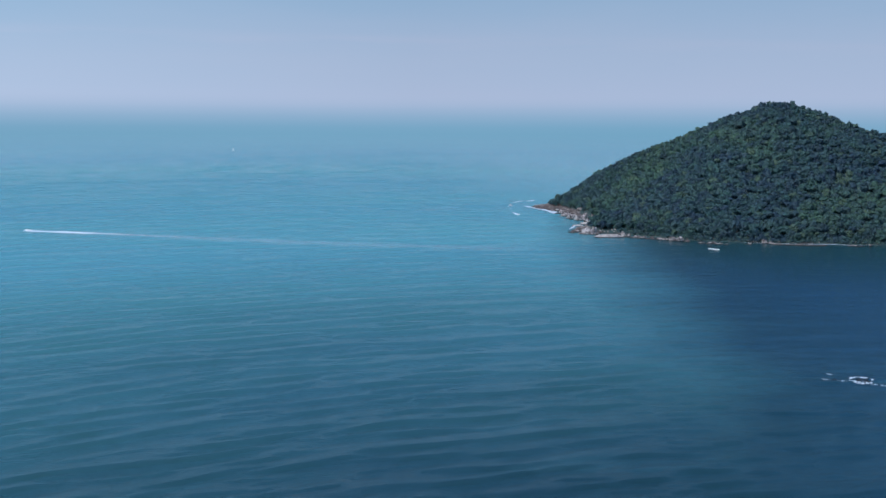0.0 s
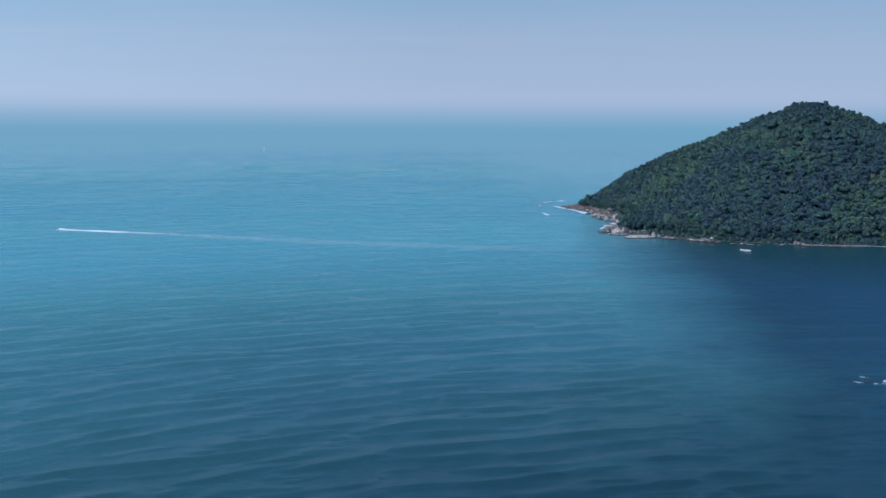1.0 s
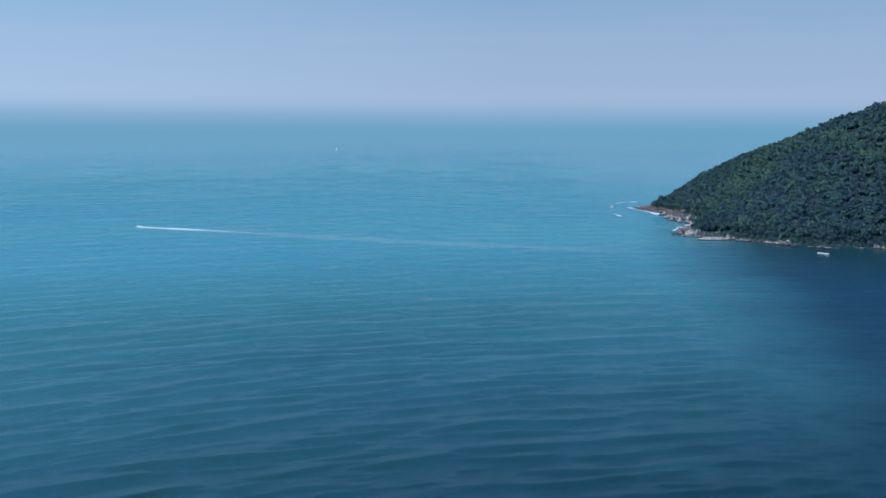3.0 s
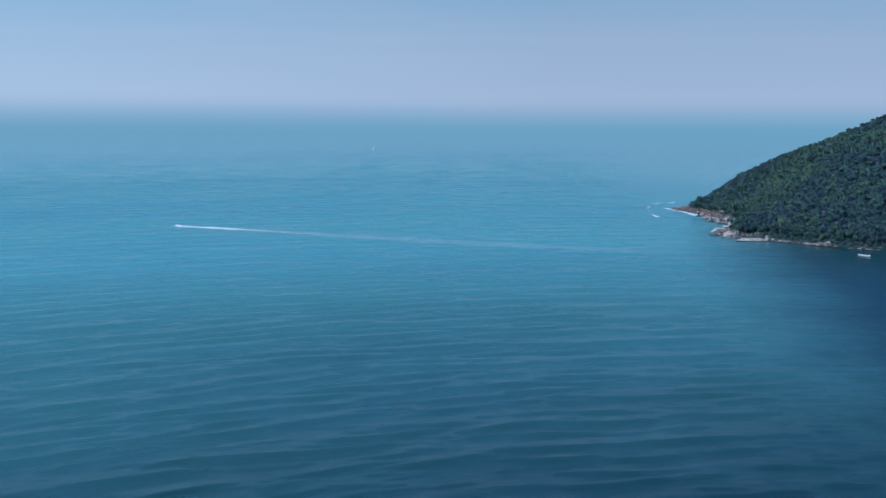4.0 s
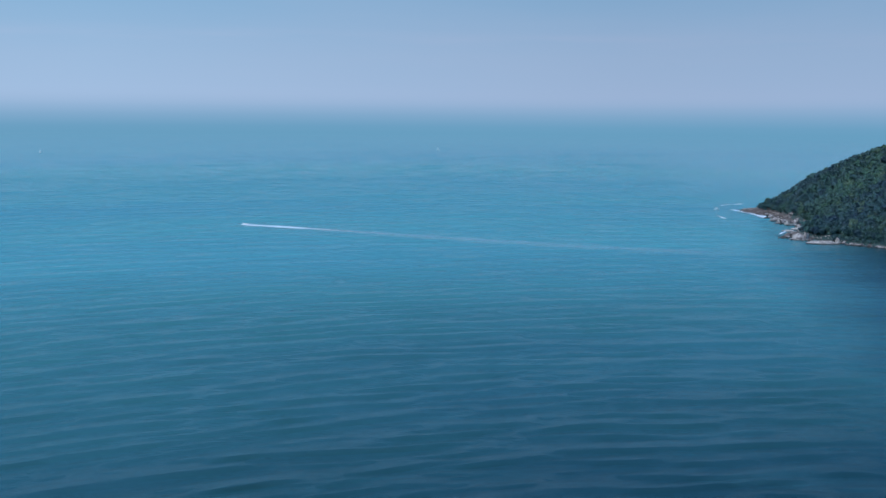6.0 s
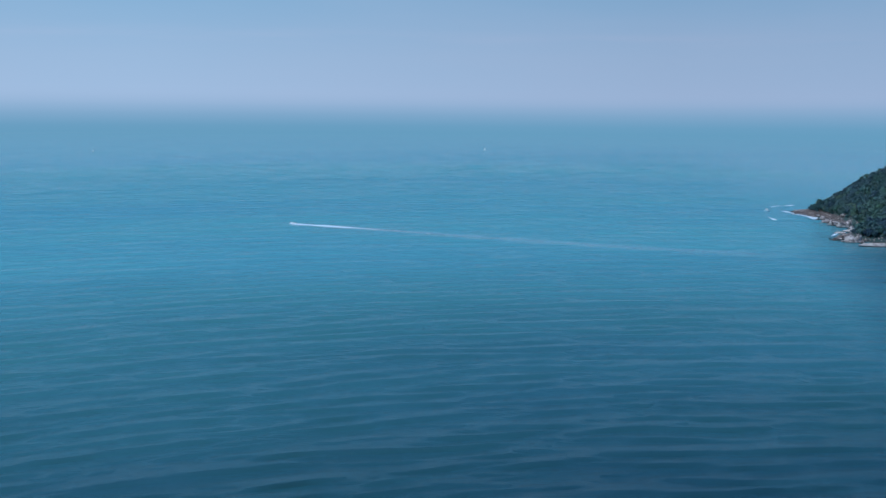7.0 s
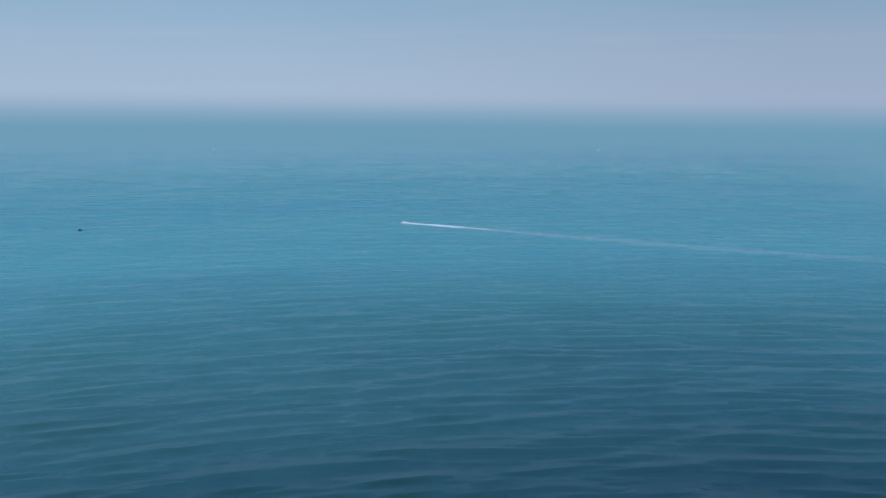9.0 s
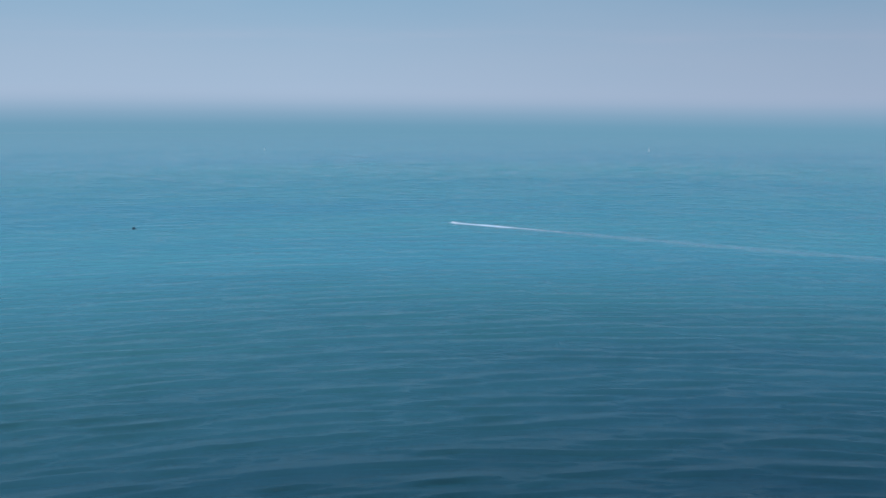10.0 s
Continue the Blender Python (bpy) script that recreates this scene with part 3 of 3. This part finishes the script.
    tagged(new("forest", me), "dense dark green broadleaf forest covering the hill", "forest", kind="stuff")


build_forest()


def tree_kind(seed):
    """One shore tree: forked trunk and leafy crown, crown radius about 1."""
    g = random.Random(seed)
    root = thing("tree", "dark green broadleaf tree at the rocky shore edge", "tree", "shore trees")
    tops = [(g.uniform(-0.45, 0.45), g.uniform(-0.45, 0.45), g.uniform(0.8, 1.2)) for _ in range(4)]
    fork = (g.uniform(-0.1, 0.1), g.uniform(-0.1, 0.1), 0.5)
    bms = [rod_bm((0, 0, -0.3), fork, 0.085, 0.055, 7)] + [rod_bm(fork, t, 0.04, 0.012, 5) for t in tops]
    part("trunk", merge(*bms), BARK, root, "grey-brown forked trunk")
    v, f = crown_arrays(100 + seed, 420)
    ob = new("crown", quick_mesh("crown", v + (0, 0, 0.95), f, LEAVES))
    ob.parent = root
    return root


KINDS = [tree_kind(s) for s in range(6)]
g = random.Random(3)
for i, (x, y, z, r, hc, d, _) in enumerate(NEAR):
    src = KINDS[i % 6]
    turn = Euler((0, 0, g.uniform(0, 6.28)))
    if i < 6:
        ob = src
    else:
        ob = copy_thing(src, Matrix.Identity(4))
    ob.matrix_basis = Matrix.LocRotScale((x, y, z - 0.1), turn, (r, r, r * g.uniform(0.9, 1.2)))


# ---- shore rocks ----
def boulder_mesh(seed, flat, mat, shape=None, worn=False):
    g = np.random.default_rng(seed)
    v, f = shape or ICO4
    v = v.copy()
    for _ in range(17):
        n = g.normal(size=3)
        n /= np.linalg.norm(n)
        lim = g.uniform(0.5, 0.85)
        over = np.maximum(v @ n - lim, 0)
        v -= over[:, None] * n
    wob = np.array([noise.fractal(Vector(p * 1.8) + Vector((seed * 3.1, 0, 0)), 0.8, 2.1, 4) for p in v])
    split = np.array([1 - min(1.0, abs(noise.noise(Vector((p[0] * 2.3, p[1] * 2.3, p[2] * 1.1)) + Vector((seed * 1.7, 5, 0)))) * 9.0) for p in v])
    v = v * (1 + (wob * 0.15 - split * 0.14) * (0.3 if worn else 1.0))[:, None]
    v[:, 2] *= flat
    return quick_mesh("boulder", v, f, mat, worn)


ROUND = [boulder_mesh(s, 0.75, ROCK) for s in range(7)]
SLAB = [boulder_mesh(20 + s, 0.42, ROCK) for s in range(5)]
LOW = [boulder_mesh(50 + s, 0.42, PINK_ROCK) for s in range(4)]
WHALE = [boulder_mesh(80 + s, 0.5, PALE_ROCK, worn=True) for s in range(3)]
BROWN = [boulder_mesh(30 + s, 0.6, BROWN_ROCK) for s in range(4)]
WET = [boulder_mesh(40 + s, 0.5, REEF) for s in range(4)]


def boulder(me, x, y, z, sx, sy, sz, turn, label, group):
    ob = new("boulder", me)
    ob.matrix_basis = Matrix.LocRotScale((x, y, z), Euler((g.uniform(-0.2, 0.2), g.uniform(-0.2, 0.2), turn)), (sx, sy, sz))
    return tagged(ob, label, "boulder", group)


# place, width, depth and height over the water or bank, and how dark the rock is
POINT = [(49.3, 1284.1, 18.2, 9.7, 2.7, 0.5), (58.5, 1263.6, 16.4, 10.3, 4.7, 0.75), (65.4, 1229.7, 13.1, 9.3, 6.5, 0.85), (69.7, 1203.5, 10, 8, 5.7, 0.55), (72.4, 1173.1, 12.5, 8.9, 6.8, 0.3), (77, 1150.1, 13.6, 9.7, 6.7, 0.2), (83.1, 1133.4, 13.4, 9.6, 7.2, 0.15), (90.5, 1144.1, 8.8, 7.1, 7.9, 0.3), (90.4, 1120.9, 6, 5.3, 3.6, 0.4)]
BANK = [(78.2, 1197.2, 12.7, 6.8, 5.1, 0.7), (89.3, 1185.2, 11.2, 6, 5.6, 0.6), (73.3, 1255.7, 8.9, 5.6, 4.6, 0.8), (86.3, 1222.8, 10.1, 5.4, 3.9, 0.75)]
HEADLAND = [(69.6, 1019.4, 7.2, 5.8, 3.8, 0.9), (75.6, 1031.2, 9.5, 8.2, 5.4, 0.7), (83.2, 1008, 14.3, 8.9, 8.6, 0.2), (88.8, 1011.5, 8.2, 5.8, 9.6, 0.4), (91, 1098, 11, 8, 4.4, 0.35), (91.8, 997.8, 4.7, 4.2, 4.2, 0.9), (86, 1052, 9, 6.3, 5.5, 0.3), (92, 1040, 9, 7, 7.5, 0.25), (80.5, 1076, 15, 7, 2.2, 0.05), (88, 1094, 11, 6, 2.6, 0.05)]
SHORE_ROCKS = [(102.3, 987.6, 26.2, 9.4, 3.8, 0.05), (115, 990.6, 5.3, 4.3, 5.8, 0.1), (119.2, 990.7, 5.3, 3.8, 3.2, 0.4), (125, 982.8, 9.9, 4.4, 3.1, 0.25), (131.1, 978.6, 8.2, 3.6, 3.1, 0.35), (137.8, 974.9, 7, 3.7, 3.1, 0.9), (144.4, 971.1, 8.1, 3.6, 2.6, 0.55), (149.9, 967.3, 7.5, 3.4, 2.6, 0.6), (155.4, 964.1, 8.7, 4.6, 5.1, 0.55), (161.4, 960.6, 9.8, 5.2, 5.1, 0.4), (167.7, 956.3, 6.3, 3.4, 2.6, 0.75)]
LEDGES = [(179, 947.4, 9.1, 4.1, 1.5, 0.5), (185.6, 945.7, 10.2, 3.7, 1.8, 0.35), (192.3, 942.4, 11.4, 4.1, 1.5, 0.3), (199.1, 940.1, 5.7, 2, 1.3, 0.5), (218.5, 941.7, 6.9, 3.1, 1.5, 0.5), (233.5, 949.3, 8.1, 5.1, 3.6, 0.4), (237.9, 945.1, 5.8, 3.6, 2.6, 0.3), (243.9, 941.8, 11.5, 4.1, 1.5, 0.2), (252.3, 940.4, 11.5, 4.1, 1.3, 0.25), (261.2, 939.2, 13.8, 4.3, 1.5, 0.2), (271, 937.8, 11.5, 4.1, 1.3, 0.3), (280.2, 936.3, 10.4, 3.7, 1.5, 0.4), (306, 935.9, 9.3, 3.3, 1.6, 0.4), (312.2, 934.1, 5.8, 2.6, 1.3, 0.3), (319.9, 934.4, 2.9, 2.1, 2.6, 0.3)]


def build_shore_rocks():
    for rocks, label, group in ((POINT, "weathered granite rock on the bare rocky point", "point rocks"), (BANK, "pinkish granite outcrop on the bank under the trees", "bank outcrops"),
                                (HEADLAND, "large pinkish granite rock of the steep headland", "headland rocks"),
                                (SHORE_ROCKS, "smooth pale granite rock at the foot of the forest", "shore rocks"), (LEDGES, "low pale granite ledge under overhanging trees", "shore ledges")):
        for x, y, wide, deep, high, dark in rocks:
            d = shore_distance(np.array([x]), np.array([y]))
            foot = max(-0.2, float(hill_height(np.array([x]), np.array([y]), d)[0]) - 0.3) if rocks is BANK else -0.2
            kind = LOW if rocks is LEDGES else WHALE if dark < 0.12 else (BROWN if dark > 0.65 else (SLAB if high < 0.45 * wide else ROUND))
            me = kind[g.randrange(len(kind))]
            tall = max(v.co.z for v in me.vertices)
            whole = dark < 0.12 or rocks is LEDGES      # smooth whale-backs lie in one piece, the rest is a jumble of angular blocks
            k = 1.0 if whole else 0.84
            boulder(me, x, y, foot, k * wide / 1.6, k * deep / 1.6, k * high / tall, g.uniform(-0.25, 0.25) + (0 if g.random() < 0.5 else math.pi), label, group)
            for _ in range(1 if whole else 2 + int(wide / 3.0)):
                size = g.uniform(0.16, 0.36) * min(wide, 10.0)
                kind = BROWN if g.random() < 0.12 + 0.4 * dark else ROUND
                px, py = g.uniform(-0.5, 0.5), g.uniform(-0.5, 0.3)
                lift = 0.0 if whole else g.uniform(0, 0.55) * high * (1 - abs(px) * 1.4)
                boulder(kind[g.randrange(4)], x + px * wide, y + py * deep, foot + lift, size * g.uniform(0.7, 1.3), size * 0.7, min(size, high) * g.uniform(0.45, 0.85), g.uniform(0, 6.28), "broken granite block beside larger rocks", group)
    # broken stones between them
    stones = [boulder_mesh(70 + k, 0.65, ROCK, ICO2) for k in range(5)]
    shapes = [(np.array([tuple(v.co) for v in me.vertices]), np.array([tuple(p.vertices) for p in me.polygons])) for me in stones]
    for me in stones:
        bpy.data.meshes.remove(me)
    vs, fs, base = [], [], 0
    for i in range(len(SHORE)):
        x, y = SHORE[i]
        ox, oy = OUT[i]
        if oy > 0.55 and x > 50 or x > 420:
            continue                               # the side turned away
        west = x < 124
        for k in range(9 if west else 4):
            back_off = g.uniform(-1.5, 12.0 if x < 90 else 8.0) if west else g.uniform(-1.2, 1.6)
            size = g.uniform(0.35, 1.5) if west else g.uniform(0.3, 0.9)
            px, py = x - ox * back_off + g.uniform(-2.5, 2.5), y - oy * back_off + g.uniform(-2.5, 2.5)
            v, f = shapes[g.randrange(5)]
            a = g.uniform(0, 6.28)
            c, q = math.cos(a), math.sin(a)
            v = v * (size * g.uniform(0.9, 1.8), size, size * g.uniform(0.7, 1.1))
            foot = max(0.0, float(hill_height(np.array([px]), np.array([py]))[0]))
            vs.append(np.stack([v[:, 0] * c - v[:, 1] * q, v[:, 0] * q + v[:, 1] * c, v[:, 2]], 1) + (px, py, foot + 0.1))
            fs.append(f + base)
            base += len(v)
    tagged(new("shore_stones", quick_mesh("shore_stones", np.concatenate(vs), np.concatenate(fs), PINK_ROCK)), "broken pinkish brown granite stones along the waterline", "stones", kind="stuff")


build_shore_rocks()


def foam_patch(name, pts, widths, thick, mat, label, lift=0.12, step=1.5, spread=(0.0,)):
    """A ribbon of foam that lies on the swell along a line."""
    path = refine(np.array(pts, float), False, step)
    m = len(path)
    u = np.linspace(0, 1, m)
    wd = np.interp(u, np.linspace(0, 1, len(widths)), widths)
    th = np.interp(u, np.linspace(0, 1, len(thick)), thick)
    t = np.gradient(path, axis=0)
    t /= np.linalg.norm(t, axis=1)[:, None] + 1e-9
    side = np.stack([-t[:, 1], t[:, 0]], 1)
    rows = 9
    k = np.linspace(-1, 1, rows)
    P = path[:, None] + side[:, None] * (wd[:, None] * k)[..., None] * 0.5
    z = np.max([sea_height(P[..., 0], P[..., 1] + s) for s in spread], axis=0) + lift
    verts = np.concatenate([P, z[..., None]], -1).reshape(-1, 3)
    idx = np.arange(m * rows).reshape(m, rows)
    quads = np.stack([idx[:-1, :-1], idx[1:, :-1], idx[1:, 1:], idx[:-1, 1:]], -1).reshape(-1, 4)
    me = quick_mesh(name, verts, quads, mat, True)
    att = me.attributes.new("foam", "FLOAT", "POINT")
    ends = np.clip(np.minimum(u * 6 + 0.5, 1 - u) * 12, 0, 1)
    att.data.foreach_set("value", ((1 - k ** 2)[None] * (th * ends)[:, None]).ravel().astype(np.float32))
    ob = new(name, me)
    return tagged(ob, label, "foam", kind="stuff")


foam_patch("surf", [(29.1, 1293.9), (39.1, 1274.9), (48.1, 1256.1), (55.1, 1241.9), (61.1, 1230.1)], [6, 9, 8, 8, 5], [1.3, 1.4, 1.2, 1.5, 0.8], FOAM, "white surf breaking on the rocky point")
foam_patch("surf", [(16.5, 1341), (26, 1352), (36, 1365), (46, 1377)], [3, 4, 7, 6], [0.7, 0.9, 1.2, 1.1], FOAM, "thin line of white surf beyond the point")
foam_patch("surf", [(68.5, 1052), (72.5, 1066), (77, 1076), (82, 1087), (89, 1102)], [3, 4, 3, 3, 2], [0.5, 0.75, 0.7, 0.7, 0.5], FOAM, "white surf at the foot of the headland")
foam_patch("surf", [(52.9, 1255.5), (56.2, 1241.9), (60, 1225.4), (63.5, 1206.1)], [5, 11, 12, 6], [0.9, 1.6, 1.6, 0.8], FOAM, "white surf along the foot of the point")
foam_patch("surf", [(214.5, 954.3), (238, 950.3), (262.4, 947.5), (291.6, 946.1), (323.8, 941.2)], [2, 3, 2.5, 3, 2], [0.4, 0.75, 0.5, 0.75, 0.4], FOAM, "thin pale line of wash along the wooded shore")

# ---- reef near the camera's side ----
for x, y, sx, sy, sz in [(145.2, 469.3, 1.7, 1.2, 2.6), (148, 468.7, 2, 1.1, 2.9), (151.5, 468.1, 1.2, 0.7, 1.8), (159.3, 469.5, 2.9, 1.3, 3.6), (161.9, 468.9, 1.8, 1.1, 2.6), (156.4, 468.9, 1, 0.7, 1.6), (153.6, 468.5, 0.7, 0.5, 1.4), (66.9, 1035.2, 2, 1.2, 2.2), (146, 417.8, 0.5, 0.35, 1), (148.4, 412.5, 0.8, 0.45, 1.3),
                          (157.6, 467.2, 0.8, 0.5, 1.2), (163.2, 467.6, 0.9, 0.5, 1.3), (160.6, 466.4, 0.6, 0.4, 1.0), (146.6, 467.6, 0.8, 0.5, 1.2), (149.8, 467.5, 0.6, 0.4, 1.0), (158.6, 471.4, 0.9, 0.5, 1.4), (164.4, 470.2, 0.7, 0.4, 1.2)]:
    boulder(WET[g.randrange(4)], x, y, 0.0, sx, sy, sz * 0.6, g.uniform(-0.4, 0.4), "dark wet rock awash in the sea", "reef rocks")
SPRAY = foam("reef_foam", 0.55, 0.8, 2.9)
for pts, wd, th in [([(142.2, 469.7), (144.1, 468.1), (146.6, 467.3)], [0.9, 1.5, 0.9], [0.8, 1.0, 0.6]), ([(149, 467.2), (151, 466.6), (153.5, 467.1)], [1.0, 1.9, 1.1], [0.9, 1.2, 0.8]),
                    ([(153.9, 468.7), (156.9, 466.6), (160.8, 466), (164.7, 467.9)], [1.2, 2.6, 3.2, 1.6], [0.9, 1.2, 1.4, 0.8]),
                    ([(155.4, 470.5), (158.3, 472.9), (162.2, 472.6), (165.7, 469)], [1.0, 1.7, 2.0, 1.2], [0.9, 1.3, 1.3, 0.9])]:
    foam_patch("surf", pts, [v * 1.7 for v in wd], [v * 0.85 for v in th], SPRAY, "broken foam washing over dark reef rocks", 0.25, 0.4)
foam_patch("surf", [(147.2, 478.9), (149.7, 479), (152.1, 478.5)], [1.0, 1.6, 1.0], [0.8, 1.1, 0.8], SPRAY, "small streak of foam behind the reef", 0.25, 0.4)
foam_patch("surf", [(162.6, 465.1), (169.5, 458.5), (177.4, 451.3), (187.3, 442.9)], [2.0, 3.0, 4.0, 3.5], [1.0, 0.85, 0.7, 0.5], SPRAY, "thin trail of foam drifting off the reef", 0.25, 0.6)


# ---- boats ----
def hull_bm(length, beam, depth, bow_rise=0.25, transom=0.8, n=14):
    """A planing hull, bow towards +x, waterline at z = 0."""
    bm = bmesh.new()
    rings = []
    for i in range(n + 1):
        u = i / n
        half = beam / 2 * (transom + (1 - transom) * min(1, u / 0.4)) * (1 - max(0, (u - 0.45) / 0.55) ** 2.4)
        half = max(half, 0.02)
        top = depth * 0.62 + bow_rise * u ** 2
        keel = -depth * 0.38 * (1 - max(0, (u - 0.7) / 0.3) ** 2) + max(0, (u - 0.7) / 0.3) ** 2 * top * 0.7
        x = -length / 2 + length * u
        rings.append([bm.verts.new(p) for p in ((x, -half, top), (x, -half * 0.9, keel * 0.4 + top * 0.12), (x, 0, keel), (x, half * 0.9, keel * 0.4 + top * 0.12), (x, half, top))])
    for a, b in zip(rings, rings[1:]):
        for k in range(4):
            bm.faces.new((a[k], b[k], b[k + 1], a[k + 1]))
    bm.faces.new(rings[0])
    bm.faces.new(list(reversed(rings[-1])))
    deck_in = []
    for r in rings:
        deck_in.append([bm.verts.new(r[0].co * 1.0 + Vector((0, -r[0].co.y * 0.18, 0))), bm.verts.new(r[4].co + Vector((0, -r[4].co.y * 0.18, 0)))])
    floor = [[bm.verts.new(v.co - Vector((0, 0, depth * 0.4))) for v in d] for d in deck_in]
    for i in range(n):
        bm.faces.new((rings[i][0], deck_in[i][0], deck_in[i + 1][0], rings[i + 1][0]))
        bm.faces.new((rings[i][4], rings[i + 1][4], deck_in[i + 1][1], deck_in[i][1]))
        bm.faces.new((deck_in[i][0], floor[i][0], floor[i + 1][0], deck_in[i + 1][0]))
        bm.faces.new((deck_in[i][1], deck_in[i + 1][1], floor[i + 1][1], floor[i][1]))
        bm.faces.new((floor[i][0], floor[i][1], floor[i + 1][1], floor[i + 1][0]))
    bm.faces.new((rings[0][0], rings[0][4], deck_in[0][1], deck_in[0][0]))
    bmesh.ops.recalc_face_normals(bm, faces=bm.faces)
    return bm


def motorboat(x, y, heading):
    z = float(sea_height([x], [y])[0])
    b = thing("motorboat", "small white motorboat speeding over the sea", "boat", m=pose(x, y, z + 0.25, 0, -4, heading))
    part("hull", hull_bm(6.2, 2.2, 1.3, 0.45), GELCOAT, b)
    part("console", box_bm(1.0, 0.9, 0.8, (0.2, 0, 0.8), 0.12), GELCOAT, b)
    part("windscreen", box_bm(0.08, 1.1, 0.45, (0.8, 0, 1.3), 0.02, Euler((0, -0.5, 0)).to_matrix().to_4x4()), GLASS, b, "tinted windscreen")
    part("seat", box_bm(0.6, 1.3, 0.4, (-1.3, 0, 0.65), 0.1), SAIL, b)
    part("outboard_motor", merge(box_bm(0.5, 0.45, 0.6, (-3.3, 0, 0.95), 0.1), box_bm(0.25, 0.2, 0.9, (-3.3, 0, 0.35), 0.05)), GELCOAT, b, "white outboard motor")
    return b


def sailboat(x, y, heading, mast, label):
    z = float(sea_height([x], [y])[0])
    b = thing("sailboat", label, "sailboat", m=pose(x, y, z, 0, 0, heading))
    part("hull", hull_bm(mast * 0.85, mast * 0.26, mast * 0.14, 0.3, 0.65), GELCOAT, b)
    part("cabin", box_bm(mast * 0.3, mast * 0.14, mast * 0.05, (0, 0, mast * 0.11), 0.1), GELCOAT, b)
    part("mast", rod_bm((mast * 0.06, 0, 0.3), (mast * 0.06, 0, mast), 0.09, 0.05), METAL, b)
    part("boom", rod_bm((mast * 0.06, 0, mast * 0.17), (-mast * 0.36, 0.3, mast * 0.17), 0.06, 0.05), METAL, b)

    def cloth(tack, head, clew, belly):
        bm = bmesh.new()
        tack, head, clew = Vector(tack), Vector(head), Vector(clew)
        grid = []
        for i in range(9):
            u = i / 8
            a, c = tack.lerp(head, u), clew.lerp(head, u)
            grid.append([bm.verts.new(a.lerp(c, k / 6) + Vector((0, belly * math.sin(math.pi * k / 6) * (1 - u), 0))) for k in range(7)])
        for r0, r1 in zip(grid, grid[1:]):
            for k in range(6):
                bm.faces.new((r0[k], r0[k + 1], r1[k + 1], r1[k]))
        bmesh.ops.solidify(bm, geom=bm.faces[:], thickness=0.03)
        return bm

    part("mainsail", cloth((0, 0, mast * 0.19), (mast * 0.04, 0, mast * 0.98), (-mast * 0.35, 0.3, mast * 0.19), mast * 0.05), SAIL, b, "white mainsail")
    part("jib", cloth((mast * 0.40, 0, mast * 0.12), (mast * 0.08, 0, mast * 0.88), (mast * 0.02, 0.4, mast * 0.15), mast * 0.06), SAIL, b, "white jib")
    return b


def open_boat(x, y, heading, length, mat, label, name="fishing_boat", slim=0.25):
    z = float(sea_height([x], [y])[0])
    b = thing(name, label, "boat", m=pose(x, y, z, 0, 0, heading))
    part("hull", hull_bm(length, length * slim, length * (0.07 + slim * 0.2), length * 0.03), mat, b)
    for k in (-0.25, 0.0, 0.22):
        part("thwart", box_bm(0.3, length * slim * 0.8, 0.07, (length * k, 0, length * 0.065), 0.02), mat, b)
    return b


motorboat(-453.8, 1002.4, 174)
foam_patch("boat_wake", TRACK, [9, 15, 15, 16, 18, 20, 22, 24, 26, 28, 30, 30, 30], [3.2, 1.8, 0.75, 0.40, 0.31, 0.28, 0.26, 0.24, 0.22, 0.21, 0.19, 0.17, 0.11], WAKE, "long fading white wake behind the motorboat", 0.12, 3.0)
sailboat(-716, 2850, 150, 10.5, "small white sailboat far out at sea")
sailboat(-1672, 2442, 160, 10.0, "tiny white sailboat far out at sea")
open_boat(181.3, 906.5, -45, 11.0, GELCOAT, "long slim white open boat anchored below the wooded shore", slim=0.13)
fb = open_boat(-712.7, 815.4, 15, 5.5, HULL_DARK, "small dark fishing boat on open water")
part("wheelhouse", box_bm(2.2, 1.3, 1.7, (-0.7, 0, 1.2), 0.08), HULL_DARK, fb)
foam_patch("boat_wake", [(9, 1292.9), (13.9, 1294.5), (17.9, 1296)], [4, 7, 5], [2.0, 2.6, 2.0], WAKE, "white water round a small boat", 0.3, 1.0)
cb = open_boat(13.3, 1288, 20, 7.0, GELCOAT, "small white cabin boat off the rocky point", "motorboat")
part("cabin", merge(box_bm(3.0, 1.6, 1.5, (-0.3, 0, 1.3), 0.15), box_bm(2.2, 1.3, 0.7, (-0.5, 0, 2.3), 0.12)), GELCOAT, cb)
open_boat(20.4, 1183.6, -55, 5.0, GELCOAT, "small white boat with a short wake near the point", "motorboat")
foam_patch("boat_wake", [(20.4, 1183.6), (17.5, 1202), (13, 1222)], [6, 5, 3], [2.6, 0.8, 0.3], WAKE, "short white wake behind a small boat", 0.2, 1.0)

# pale lines of drifting foam far out
for pts, wd in [([(-1387, 2310.4), (-1307.1, 2254.4), (-1181.6, 2169.6)], 16), ([(-1036.7, 1938), (-985.4, 1896.5), (-830.8, 1831.9)], 14), ([(-123.5, 1206.8), (-91.6, 1230.3), (-45.6, 1266)], 8),
                ([(-1527, 1534.6), (-1297.4, 1464.7), (-1068, 1348.4), (-927, 1316.9)], 12), ([(-286.7, 1954.8), (-192.4, 1991.2), (-89.1, 2036)], 14)]:
    foam_patch("foam_streak", pts, [wd * 0.8, wd * 1.5, wd], [0.17, 0.27, 0.16], WAKE, "thin pale line of foam drifting on open water", 0.15, 5.0)
